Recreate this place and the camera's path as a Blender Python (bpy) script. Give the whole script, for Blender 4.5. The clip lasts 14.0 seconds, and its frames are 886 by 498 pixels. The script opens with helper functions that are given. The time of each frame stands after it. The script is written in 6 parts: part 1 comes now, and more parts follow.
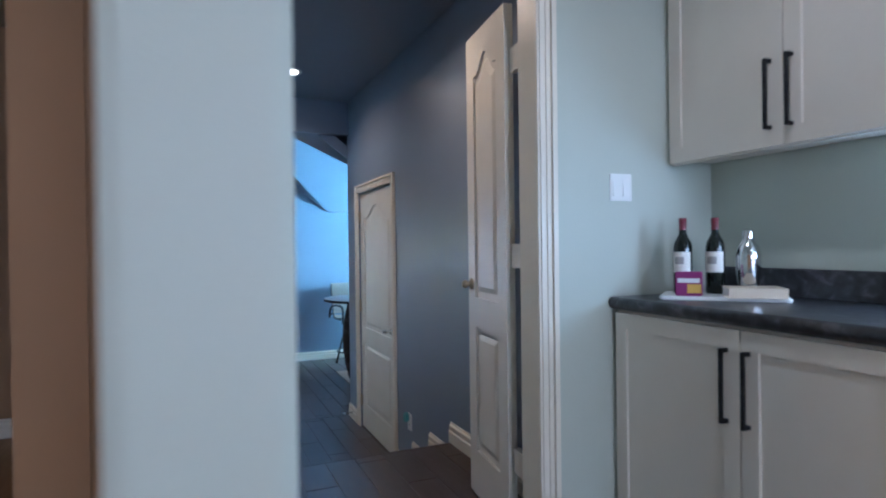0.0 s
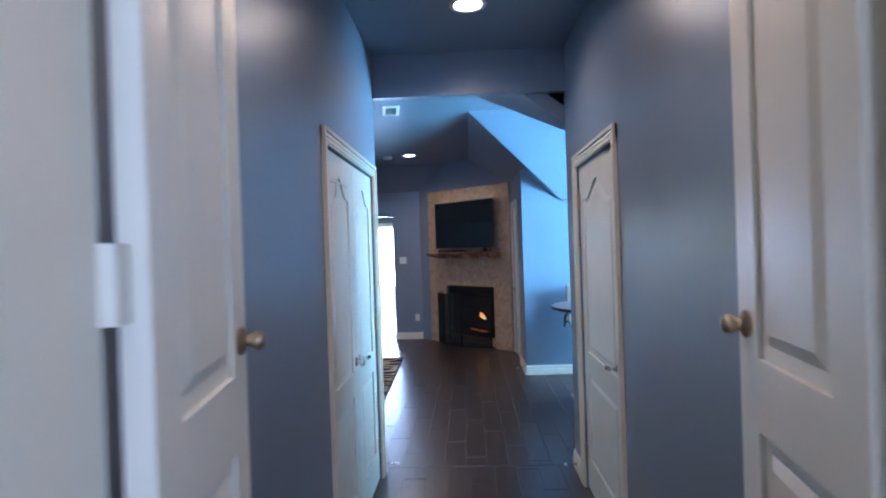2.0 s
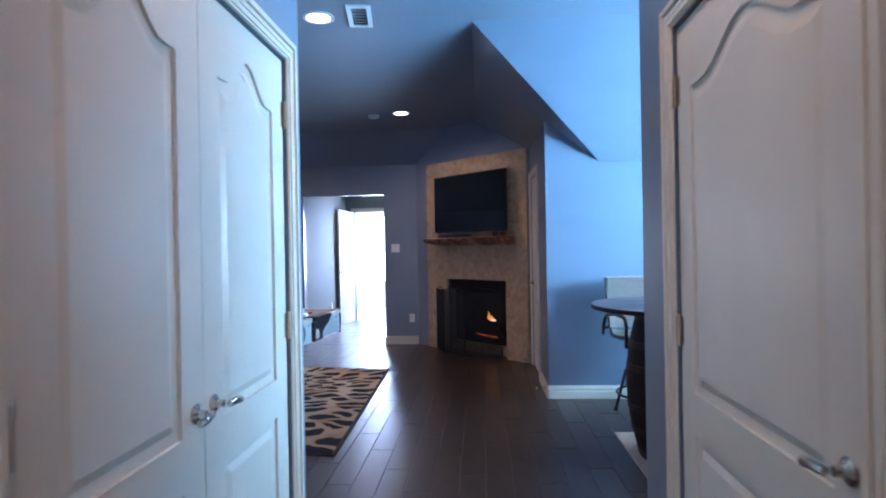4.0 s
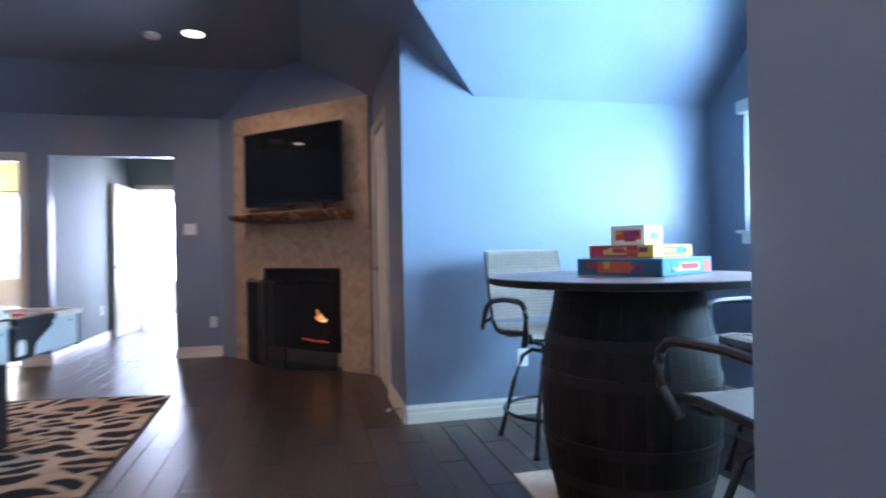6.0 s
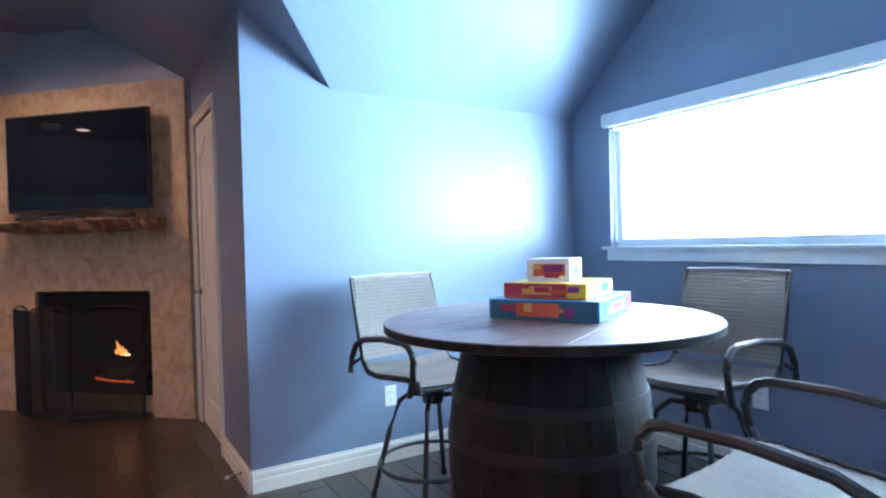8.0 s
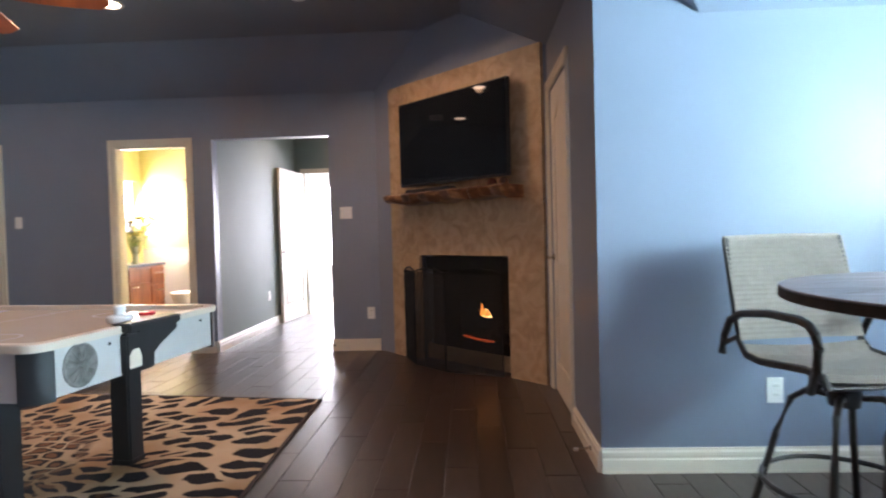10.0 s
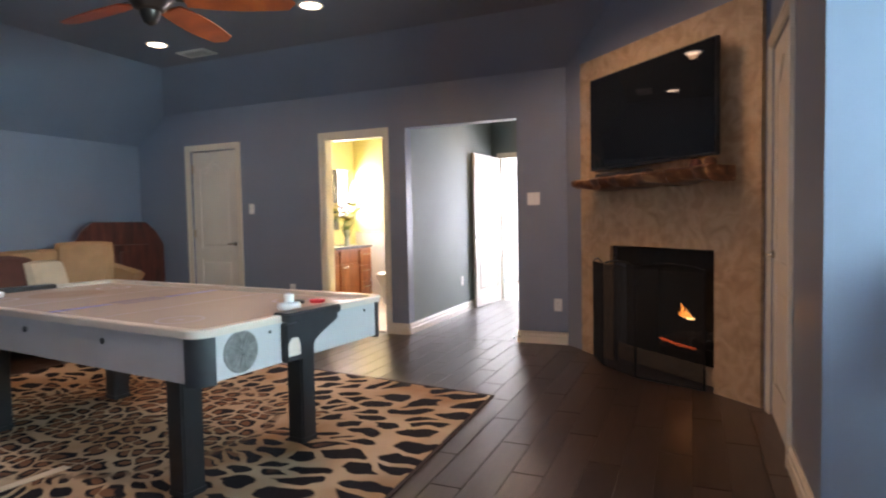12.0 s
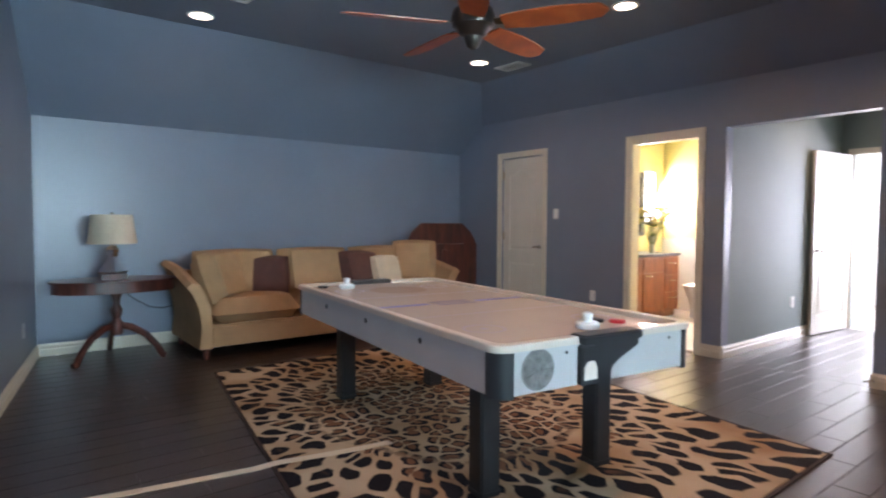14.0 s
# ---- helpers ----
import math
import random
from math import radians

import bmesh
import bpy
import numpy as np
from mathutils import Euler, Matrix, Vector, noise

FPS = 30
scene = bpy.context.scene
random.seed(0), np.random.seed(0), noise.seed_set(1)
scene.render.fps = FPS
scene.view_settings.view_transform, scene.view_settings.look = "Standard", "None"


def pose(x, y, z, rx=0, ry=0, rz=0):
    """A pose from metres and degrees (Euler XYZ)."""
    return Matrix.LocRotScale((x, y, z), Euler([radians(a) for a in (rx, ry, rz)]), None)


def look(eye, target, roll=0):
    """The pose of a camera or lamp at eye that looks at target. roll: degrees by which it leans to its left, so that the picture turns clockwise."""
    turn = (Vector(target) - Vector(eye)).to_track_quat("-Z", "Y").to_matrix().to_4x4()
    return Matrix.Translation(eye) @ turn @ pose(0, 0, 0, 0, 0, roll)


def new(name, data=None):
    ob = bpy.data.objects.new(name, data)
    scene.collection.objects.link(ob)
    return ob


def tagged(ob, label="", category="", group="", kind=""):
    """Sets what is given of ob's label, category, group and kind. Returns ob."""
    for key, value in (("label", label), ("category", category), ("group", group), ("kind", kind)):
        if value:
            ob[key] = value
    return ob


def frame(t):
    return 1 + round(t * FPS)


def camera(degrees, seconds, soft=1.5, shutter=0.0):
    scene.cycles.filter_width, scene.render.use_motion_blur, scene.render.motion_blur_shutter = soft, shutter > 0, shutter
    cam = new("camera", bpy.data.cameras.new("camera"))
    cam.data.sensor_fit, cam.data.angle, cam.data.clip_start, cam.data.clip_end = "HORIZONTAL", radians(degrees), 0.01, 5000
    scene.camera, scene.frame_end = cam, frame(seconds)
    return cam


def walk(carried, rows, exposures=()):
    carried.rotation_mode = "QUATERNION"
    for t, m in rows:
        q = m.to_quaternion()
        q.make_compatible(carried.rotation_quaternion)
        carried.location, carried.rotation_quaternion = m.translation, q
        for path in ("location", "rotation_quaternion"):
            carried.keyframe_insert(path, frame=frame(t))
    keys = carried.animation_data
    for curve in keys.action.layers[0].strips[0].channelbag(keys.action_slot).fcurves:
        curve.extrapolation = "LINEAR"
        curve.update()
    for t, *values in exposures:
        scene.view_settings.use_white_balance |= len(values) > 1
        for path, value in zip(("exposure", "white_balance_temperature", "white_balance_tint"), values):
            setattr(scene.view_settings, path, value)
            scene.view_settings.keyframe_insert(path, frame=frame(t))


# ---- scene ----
cam = camera(74.2, 14.0, soft=2.0, shutter=0.5)
PATH = [
    (0, (0.192, 0.07, 1.568), (0.978, 1.909, 1.557), -0.7),
    (0.5, (0.426, 0.326, 1.582), (1.062, 2.222, 1.556), -1.8),
    (1, (0.619, 0.573, 1.608), (0.926, 2.55, 1.591), -1.9),
    (1.5, (0.72, 0.893, 1.584), (0.766, 2.892, 1.573), -2.3),
    (2, (0.828, 1.323, 1.557), (0.742, 3.322, 1.548), -1.9),
    (2.5, (0.934, 1.809, 1.517), (0.779, 3.803, 1.51), -1.7),
    (2.7, (0.958, 2.01, 1.506), (0.798, 4.003, 1.492), -1.6),
    (4.8, (0.875, 3.751, 1.225), (0.776, 5.749, 1.225), -1.1),
    (5, (0.896, 3.91, 1.203), (0.806, 5.908, 1.198), -1.3),
    (5.5, (0.878, 4.315, 1.114), (0.966, 6.313, 1.121), -0.8),
    (6, (0.881, 4.697, 1.077), (1.339, 6.644, 1.081), -1.0),
    (6.5, (0.878, 5.048, 1.141), (1.633, 6.9, 1.144), -1.1),
    (7, (0.829, 5.224, 1.213), (1.859, 6.938, 1.209), -1.1),
    (7.2, (0.81, 5.259, 1.246), (1.911, 6.929, 1.237), -1.0),
    (9.3, (0.815, 5.369, 1.174), (1.204, 7.33, 1.111), -2.0),
    (9.5, (0.863, 5.436, 1.162), (1.067, 7.425, 1.099), -1.8),
    (10, (0.897, 5.625, 1.107), (0.807, 7.622, 1.057), -1.5),
    (10.5, (0.944, 5.755, 1.12), (0.678, 7.736, 1.049), -1.4),
    (11, (0.986, 5.872, 1.106), (0.581, 7.829, 1.023), -1.3),
    (11.5, (1.017, 5.927, 1.114), (0.438, 7.839, 1.023), -1.3),
    (12, (1.064, 5.949, 1.15), (0.279, 7.786, 1.055), -1.1),
    (12.5, (1.079, 5.977, 1.177), (0.096, 7.717, 1.086), -0.8),
    (13, (1.068, 5.989, 1.204), (-0.122, 7.594, 1.115), -0.5),
    (13.5, (1.046, 5.988, 1.227), (-0.365, 7.403, 1.135), -0.1),
    (14, (1.005, 6.026, 1.234), (-0.57, 7.255, 1.14), 0.3),
]
EXPOSURES = [(0.0, -0.38, 4780, 17), (0.5, -0.13, 4650, 17), (1.0, -0.18, 4680, 17), (2.0, -0.10, 4650, 20), (2.5, -0.06, 4850, 28), (5.0, -0.48, 4950, 30), (6.0, -0.06, 5400, 33), (7.2, 0.35, 5380, 37), (9.5, 0.06, 6700, 35), (11.0, -0.07, 6850, 32), (12.5, -0.08, 6800, 33), (14.0, -0.08, 6600, 34)]
walk(cam, [(t, look(eye, target, roll)) for t, eye, target, roll in PATH], EXPOSURES)

# ---- world and lights ----
BACK = 9.0
FANX, FANY, FANROT = -1.68, 8.34, 31
world = bpy.data.worlds.new("sky")
scene.world = world
world.use_nodes = True
wn = world.node_tree.nodes
sky = wn.new("ShaderNodeTexSky")
sky.sky_type = 'NISHITA'
sky.sun_disc = False
sky.sun_elevation = radians(42)
sky.sun_rotation = radians(200)
wn["Background"].inputs[1].default_value = 0.12
world.node_tree.links.new(sky.outputs[0], wn["Background"].inputs[0])
sun_data = bpy.data.lights.new("sun", 'SUN')
sun_data.energy, sun_data.angle, sun_data.color = 2.5, radians(0.6), (1.0, 0.95, 0.88)
sun = new("sun", sun_data)
sun.matrix_world = look((-8, 10, 14), (0, 2, 0))


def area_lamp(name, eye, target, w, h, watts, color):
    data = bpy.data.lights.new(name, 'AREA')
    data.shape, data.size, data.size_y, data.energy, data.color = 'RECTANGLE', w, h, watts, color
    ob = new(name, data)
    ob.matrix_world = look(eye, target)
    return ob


DAY = (0.49, 0.91, 0.93)
area_lamp("window_daylight", (4.10, 6.85, 1.34), (0, 6.85, 1.95), 2.6, 0.90, 590, DAY)
area_lamp("far_room_daylight", (-0.25, 16.50, 1.32), (-0.5, 12, 1.5), 2.9, 1.45, 380, (0.80, 0.95, 1.0))
area_lamp("bathroom_daylight", (-2.75, 13.92, 1.55), (-2.6, 11, 1.2), 0.45, 0.85, 210, (1.0, 0.98, 0.93))
area_lamp("bathroom_side_daylight", (-3.78, 13.48, 1.62), (-2.9, 13.55, 1.3), 0.36, 0.6, 45, (1.0, 0.98, 0.92))
# fill lamp for the bar, set in an assumed window behind the viewpoint
area_lamp("bar_south_fill", (0.95, -5.22, 1.90), (1.1, 2, 1.5), 1.9, 1.2, 84, (1.0, 0.97, 0.91))
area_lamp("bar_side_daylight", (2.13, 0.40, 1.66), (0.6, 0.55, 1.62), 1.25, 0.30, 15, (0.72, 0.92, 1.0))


# ---- materials ----
def mat(name, color, rough=0.6, metal=0.0, var=0.06, scale=6.0, bump=0.0, bscale=60.0, spec=0.5, stretch=(1, 1, 1), emit=None, strength=0.0, alpha_rand=0.0):
    m = bpy.data.materials.new(name)
    m.use_nodes = True
    nt = m.node_tree
    b = nt.nodes["Principled BSDF"]
    b.inputs["Roughness"].default_value = rough
    b.inputs["Metallic"].default_value = metal
    b.inputs["Specular IOR Level"].default_value = spec
    tc = nt.nodes.new("ShaderNodeTexCoord")
    mp = nt.nodes.new("ShaderNodeMapping")
    mp.inputs["Scale"].default_value = stretch
    nt.links.new(tc.outputs["Object"], mp.inputs[0])
    n1 = nt.nodes.new("ShaderNodeTexNoise")
    n1.inputs["Scale"].default_value = scale
    n1.inputs["Detail"].default_value = 6
    nt.links.new(mp.outputs[0], n1.inputs[0])
    ramp = nt.nodes.new("ShaderNodeMapRange")
    ramp.inputs[1].default_value, ramp.inputs[2].default_value = 0.25, 0.75
    ramp.inputs[3].default_value, ramp.inputs[4].default_value = 1 - var, 1 + var
    nt.links.new(n1.outputs[0], ramp.inputs[0])
    val = ramp.outputs[0]
    if alpha_rand:
        oi = nt.nodes.new("ShaderNodeObjectInfo")
        ge = nt.nodes.new("ShaderNodeNewGeometry")
        ad = nt.nodes.new("ShaderNodeMath")
        ad.operation = 'ADD'
        nt.links.new(oi.outputs["Random"], ad.inputs[0])
        nt.links.new(ge.outputs["Random Per Island"], ad.inputs[1])
        fr = nt.nodes.new("ShaderNodeMath")
        fr.operation = 'FRACT'
        nt.links.new(ad.outputs[0], fr.inputs[0])
        r2 = nt.nodes.new("ShaderNodeMapRange")
        r2.inputs[3].default_value, r2.inputs[4].default_value = 1 - alpha_rand, 1 + alpha_rand
        nt.links.new(fr.outputs[0], r2.inputs[0])
        mu = nt.nodes.new("ShaderNodeMath")
        mu.operation = 'MULTIPLY'
        nt.links.new(val, mu.inputs[0])
        nt.links.new(r2.outputs[0], mu.inputs[1])
        val = mu.outputs[0]
    mix = nt.nodes.new("ShaderNodeVectorMath")
    mix.operation = 'SCALE'
    mix.inputs[0].default_value = color
    nt.links.new(val, mix.inputs["Scale"])
    nt.links.new(mix.outputs[0], b.inputs["Base Color"])
    if bump:
        n2 = nt.nodes.new("ShaderNodeTexNoise")
        n2.inputs["Scale"].default_value = bscale
        n2.inputs["Detail"].default_value = 4
        nt.links.new(mp.outputs[0], n2.inputs[0])
        bp = nt.nodes.new("ShaderNodeBump")
        bp.inputs["Strength"].default_value = bump
        bp.inputs["Distance"].default_value = 0.004
        nt.links.new(n2.outputs[0], bp.inputs["Height"])
        nt.links.new(bp.outputs[0], b.inputs["Normal"])
    if emit:
        b.inputs["Emission Color"].default_value = (*emit, 1)
        b.inputs["Emission Strength"].default_value = strength
    return m


def ramp_mat(name, stops, rough, scale, stretch=(1, 1, 1), kind="noise", bump=0.0, spec=0.5, detail=8.0, dist=0.6):
    """Two-scale procedural colour: a noise through a colour ramp, with relief."""
    m = bpy.data.materials.new(name)
    m.use_nodes = True
    nt = m.node_tree
    b = nt.nodes["Principled BSDF"]
    b.inputs["Roughness"].default_value = rough
    b.inputs["Specular IOR Level"].default_value = spec
    tc = nt.nodes.new("ShaderNodeTexCoord")
    mp = nt.nodes.new("ShaderNodeMapping")
    mp.inputs["Scale"].default_value = stretch
    nt.links.new(tc.outputs["Object"], mp.inputs[0])
    n = nt.nodes.new("ShaderNodeTexNoise")
    n.inputs["Scale"].default_value = scale
    n.inputs["Detail"].default_value = detail
    n.inputs["Distortion"].default_value = dist
    nt.links.new(mp.outputs[0], n.inputs[0])
    cr = nt.nodes.new("ShaderNodeValToRGB")
    els = cr.color_ramp.elements
    els[0].position, els[0].color = stops[0][0], (*stops[0][1], 1)
    els[1].position, els[1].color = stops[-1][0], (*stops[-1][1], 1)
    for p, c in stops[1:-1]:
        e = els.new(p)
        e.color = (*c, 1)
    nt.links.new(n.outputs[0], cr.inputs[0])
    nt.links.new(cr.outputs[0], b.inputs["Base Color"])
    if bump:
        bp = nt.nodes.new("ShaderNodeBump")
        bp.inputs["Strength"].default_value = bump
        bp.inputs["Distance"].default_value = 0.005
        nt.links.new(n.outputs[0], bp.inputs["Height"])
        nt.links.new(bp.outputs[0], b.inputs["Normal"])
    return m


def leopard_mat():
    """Printed pile: cream to tan ground, dark spots that grow outward from small rosettes in the middle."""
    m = bpy.data.materials.new("leopard_pile")
    m.use_nodes = True
    nt = m.node_tree
    L = nt.links
    b = nt.nodes["Principled BSDF"]
    b.inputs["Roughness"].default_value = 0.95
    b.inputs["Specular IOR Level"].default_value = 0.1

    def math_node(op, a, c=None, d=None):
        n = nt.nodes.new("ShaderNodeMath")
        n.operation = op
        for k, v in enumerate((a, c, d)):
            if v is None:
                continue
            if isinstance(v, (int, float)):
                n.inputs[k].default_value = v
            else:
                L.new(v, n.inputs[k])
        return n.outputs[0]

    def step(v, lo, hi):
        r = nt.nodes.new("ShaderNodeMapRange")
        r.inputs[1].default_value, r.inputs[2].default_value = lo, hi
        L.new(v, r.inputs[0])
        return r.outputs[0]

    def mix(f, a, c):
        n = nt.nodes.new("ShaderNodeMix")
        n.data_type = 'RGBA'
        L.new(f, n.inputs["Factor"])
        for k, v in ((6, a), (7, c)):
            if isinstance(v, tuple):
                n.inputs[k].default_value = (*v, 1)
            else:
                L.new(v, n.inputs[k])
        return n.outputs[2]

    tc = nt.nodes.new("ShaderNodeTexCoord")
    warp = nt.nodes.new("ShaderNodeTexNoise")
    warp.inputs["Scale"].default_value = 3.2
    warp.inputs["Detail"].default_value = 2.5
    L.new(tc.outputs["Object"], warp.inputs[0])
    wv = nt.nodes.new("ShaderNodeVectorMath")
    wv.operation = 'MULTIPLY_ADD'
    wv.inputs[1].default_value = (0.24, 0.24, 0)
    L.new(warp.outputs["Color"], wv.inputs[0])
    L.new(tc.outputs["Object"], wv.inputs[2])
    xyz = nt.nodes.new("ShaderNodeSeparateXYZ")
    L.new(wv.outputs[0], xyz.inputs[0])
    px = math_node('MULTIPLY', xyz.outputs[0], 0.78)
    py = xyz.outputs[1]
    r = math_node('SQRT', math_node('ADD', math_node('MULTIPLY', px, px), math_node('MULTIPLY', py, py)))
    turn = math_node('ARCTAN2', py, px)
    lr = math_node('LOGARITHM', math_node('MAXIMUM', r, 0.05), math.e)

    def cells(vec, scale, rnd):
        out = []
        for feature in ('DISTANCE_TO_EDGE', 'F1'):
            v = nt.nodes.new("ShaderNodeTexVoronoi")
            v.voronoi_dimensions = '2D'
            v.feature = feature
            v.inputs["Scale"].default_value = scale
            v.inputs["Randomness"].default_value = rnd
            L.new(vec, v.inputs[0])
            out.append(v)
        return out

    polar = nt.nodes.new("ShaderNodeCombineXYZ")
    L.new(math_node('MULTIPLY', turn, 9.8), polar.inputs[0])
    L.new(math_node('MULTIPLY', lr, 6.2), polar.inputs[1])
    eo, fo = cells(polar.outputs[0], 1.0, 0.85)
    ei, fi = cells(wv.outputs[0], 9.5, 0.75)
    big = math_node('MINIMUM', step(eo.outputs["Distance"], 0.11, 0.15), step(fo.outputs["Distance"], 0.50, 0.43))
    small = math_node('MINIMUM', step(ei.outputs["Distance"], 0.075, 0.12), step(fi.outputs["Distance"], 0.55, 0.48))
    core_i = step(fi.outputs["Distance"], 0.30, 0.24)
    core_o = math_node('MULTIPLY', step(fo.outputs["Distance"], 0.27, 0.21), step(fo.outputs["Color"], 0.62, 0.64))
    core_o = math_node('MULTIPLY', core_o, step(r, 1.12, 1.02))
    inner = step(r, 0.80, 0.70)
    spot = nt.nodes.new("ShaderNodeMix")
    L.new(inner, spot.inputs["Factor"])
    L.new(big, spot.inputs[2])
    L.new(small, spot.inputs[3])
    core = nt.nodes.new("ShaderNodeMix")
    L.new(inner, core.inputs["Factor"])
    L.new(core_o, core.inputs[2])
    L.new(core_i, core.inputs[3])
    tone = nt.nodes.new("ShaderNodeTexNoise")
    tone.inputs["Scale"].default_value = 1.5
    tone.inputs["Detail"].default_value = 3
    L.new(tc.outputs["Object"], tone.inputs[0])
    ground = mix(step(tone.outputs[0], 0.40, 0.64), (0.57, 0.43, 0.29), (0.38, 0.22, 0.115))
    spotted = mix(spot.outputs[0], ground, (0.014, 0.012, 0.016))
    final = mix(core.outputs[0], spotted, (0.20, 0.095, 0.05))
    L.new(final, b.inputs["Base Color"])
    fz = nt.nodes.new("ShaderNodeTexNoise")
    fz.inputs["Scale"].default_value = 400
    L.new(tc.outputs["Object"], fz.inputs[0])
    bp = nt.nodes.new("ShaderNodeBump")
    bp.inputs["Strength"].default_value = 0.5
    bp.inputs["Distance"].default_value = 0.004
    L.new(fz.outputs[0], bp.inputs["Height"])
    L.new(bp.outputs[0], b.inputs["Normal"])
    return m


def glass_mat(name, color=(1, 1, 1), rough=0.0):
    m = bpy.data.materials.new(name)
    m.use_nodes = True
    b = m.node_tree.nodes["Principled BSDF"]
    b.inputs["Base Color"].default_value = (*color, 1)
    b.inputs["Transmission Weight"].default_value = 1.0
    b.inputs["Roughness"].default_value = rough
    b.inputs["IOR"].default_value = 1.45
    return m


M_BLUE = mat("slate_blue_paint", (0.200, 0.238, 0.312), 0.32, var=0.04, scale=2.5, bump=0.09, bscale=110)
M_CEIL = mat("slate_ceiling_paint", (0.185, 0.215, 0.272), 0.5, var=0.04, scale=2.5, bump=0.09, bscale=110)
M_SAGE = mat("sage_grey_paint", (0.49, 0.52, 0.45), 0.5, var=0.04, scale=2.5, bump=0.09, bscale=110)
M_GREEN = mat("grey_green_paint", (0.22, 0.275, 0.265), 0.65, var=0.04, scale=2.5, bump=0.08, bscale=110)
M_YELLOW = mat("yellow_paint", (0.80, 0.73, 0.34), 0.5, var=0.04, scale=2.5, bump=0.08, bscale=110)
M_WARM = mat("warm_tan_paint", (0.31, 0.18, 0.085), 0.6, var=0.05, scale=2.5, bump=0.08, bscale=110)
M_TRIM = mat("cream_trim_paint", (0.74, 0.68, 0.57), 0.38, var=0.04, scale=5, bump=0.1)
M_DOOR = mat("cream_door_paint", (0.72, 0.68, 0.60), 0.36, var=0.05, scale=4, bump=0.12, bscale=90)
M_CAB = mat("greige_cabinet_paint", (0.72, 0.65, 0.56), 0.42, var=0.03, scale=5, bump=0.05)
M_WHITE = mat("white_plastic", (0.80, 0.80, 0.78), 0.4, var=0.02)
M_PLANK = mat("dark_wood_tile", (0.042, 0.026, 0.021), 0.29, var=0.35, scale=5, bump=0.16, bscale=30, stretch=(7, 1, 1), alpha_rand=0.28, spec=0.7)
M_GROUT = mat("dark_grout", (0.105, 0.09, 0.08), 0.8, var=0.2, scale=30)
M_STONE = ramp_mat("travertine", [(0.28, (0.33, 0.215, 0.125)), (0.48, (0.43, 0.295, 0.18)), (0.62, (0.49, 0.35, 0.225)), (0.78, (0.38, 0.26, 0.155))], 0.5, 9.0, bump=0.2, detail=5.0, dist=1.2)
M_BLACK = mat("black_metal", (0.018, 0.018, 0.02), 0.45, metal=0.6, var=0.15, scale=20)
M_BLKP = mat("black_plastic", (0.02, 0.021, 0.025), 0.4, var=0.15, scale=12)
M_SCREEN = mat("screen_glass", (0.006, 0.007, 0.009), 0.03, var=0.02)
M_LOG = ramp_mat("live_edge_wood", [(0.3, (0.055, 0.022, 0.012)), (0.55, (0.16, 0.065, 0.03)), (0.72, (0.42, 0.24, 0.12))], 0.4, 3.0, (1, 5, 5), bump=0.4)
M_SOOT = mat("sooty_firebrick", (0.012, 0.011, 0.010), 0.9, var=0.4, scale=9, bump=0.5, bscale=25)
M_CHROME = mat("satin_nickel", (0.62, 0.58, 0.52), 0.22, metal=1.0, var=0.05)
M_BRASS = mat("antique_brass", (0.46, 0.37, 0.26), 0.32, metal=1.0, var=0.08)
M_STEEL = mat("polished_steel", (0.75, 0.75, 0.76), 0.08, metal=1.0, var=0.03)
M_COUNTER = ramp_mat("black_laminate_stone", [(0.35, (0.012, 0.012, 0.015)), (0.55, (0.035, 0.036, 0.042)), (0.72, (0.11, 0.11, 0.12))], 0.28, 24, bump=0.05)
M_BARREL = ramp_mat("aged_oak_stave", [(0.3, (0.006, 0.004, 0.004)), (0.6, (0.017, 0.011, 0.009)), (0.8, (0.038, 0.025, 0.019))], 0.62, 4.0, (5, 5, 1), bump=0.4, spec=0.25)
M_TOP = ramp_mat("weathered_table_boards", [(0.28, (0.075, 0.045, 0.040)), (0.5, (0.16, 0.105, 0.095)), (0.75, (0.27, 0.19, 0.17))], 0.38, 3.2, (1, 9, 6), bump=0.3)
M_HOOP = mat("dull_steel_hoop", (0.034, 0.026, 0.024), 0.55, metal=0.7, var=0.3, scale=9)
M_SLING = mat("beige_mesh_sling", (0.35, 0.285, 0.245), 0.7, var=0.08, scale=40, bump=0.4, bscale=240)
M_FRAME = mat("bronze_tube", (0.062, 0.054, 0.052), 0.36, metal=0.7, var=0.12, scale=15)
M_PLAY = mat("white_playfield", (0.72, 0.62, 0.54), 0.16, var=0.03, scale=3)
M_APRON = mat("silver_grey_laminate", (0.50, 0.49, 0.50), 0.4, var=0.05, scale=5)
M_BLUELINE = mat("blue_print", (0.03, 0.04, 0.40), 0.3)
M_PINKLINE = mat("faded_red_print", (0.22, 0.16, 0.25), 0.3)
M_SOFA = mat("tan_microfibre", (0.41, 0.245, 0.135), 0.85, var=0.14, scale=5, bump=0.3, bscale=60, spec=0.2)
M_PIL1 = mat("brown_cushion", (0.085, 0.030, 0.024), 0.8, var=0.2, scale=9, bump=0.3)
M_PIL2 = mat("cream_cushion", (0.62, 0.50, 0.37), 0.8, var=0.1, scale=9, bump=0.3)
M_MAHOG = ramp_mat("mahogany", [(0.3, (0.032, 0.008, 0.006)), (0.6, (0.095, 0.022, 0.015)), (0.8, (0.16, 0.045, 0.03))], 0.30, 2.5, (6, 6, 1), bump=0.06)
M_VANITY = ramp_mat("cherry_vanity", [(0.3, (0.12, 0.035, 0.013)), (0.6, (0.26, 0.085, 0.03)), (0.8, (0.36, 0.13, 0.05))], 0.3, 2.5, (6, 6, 1), bump=0.06)
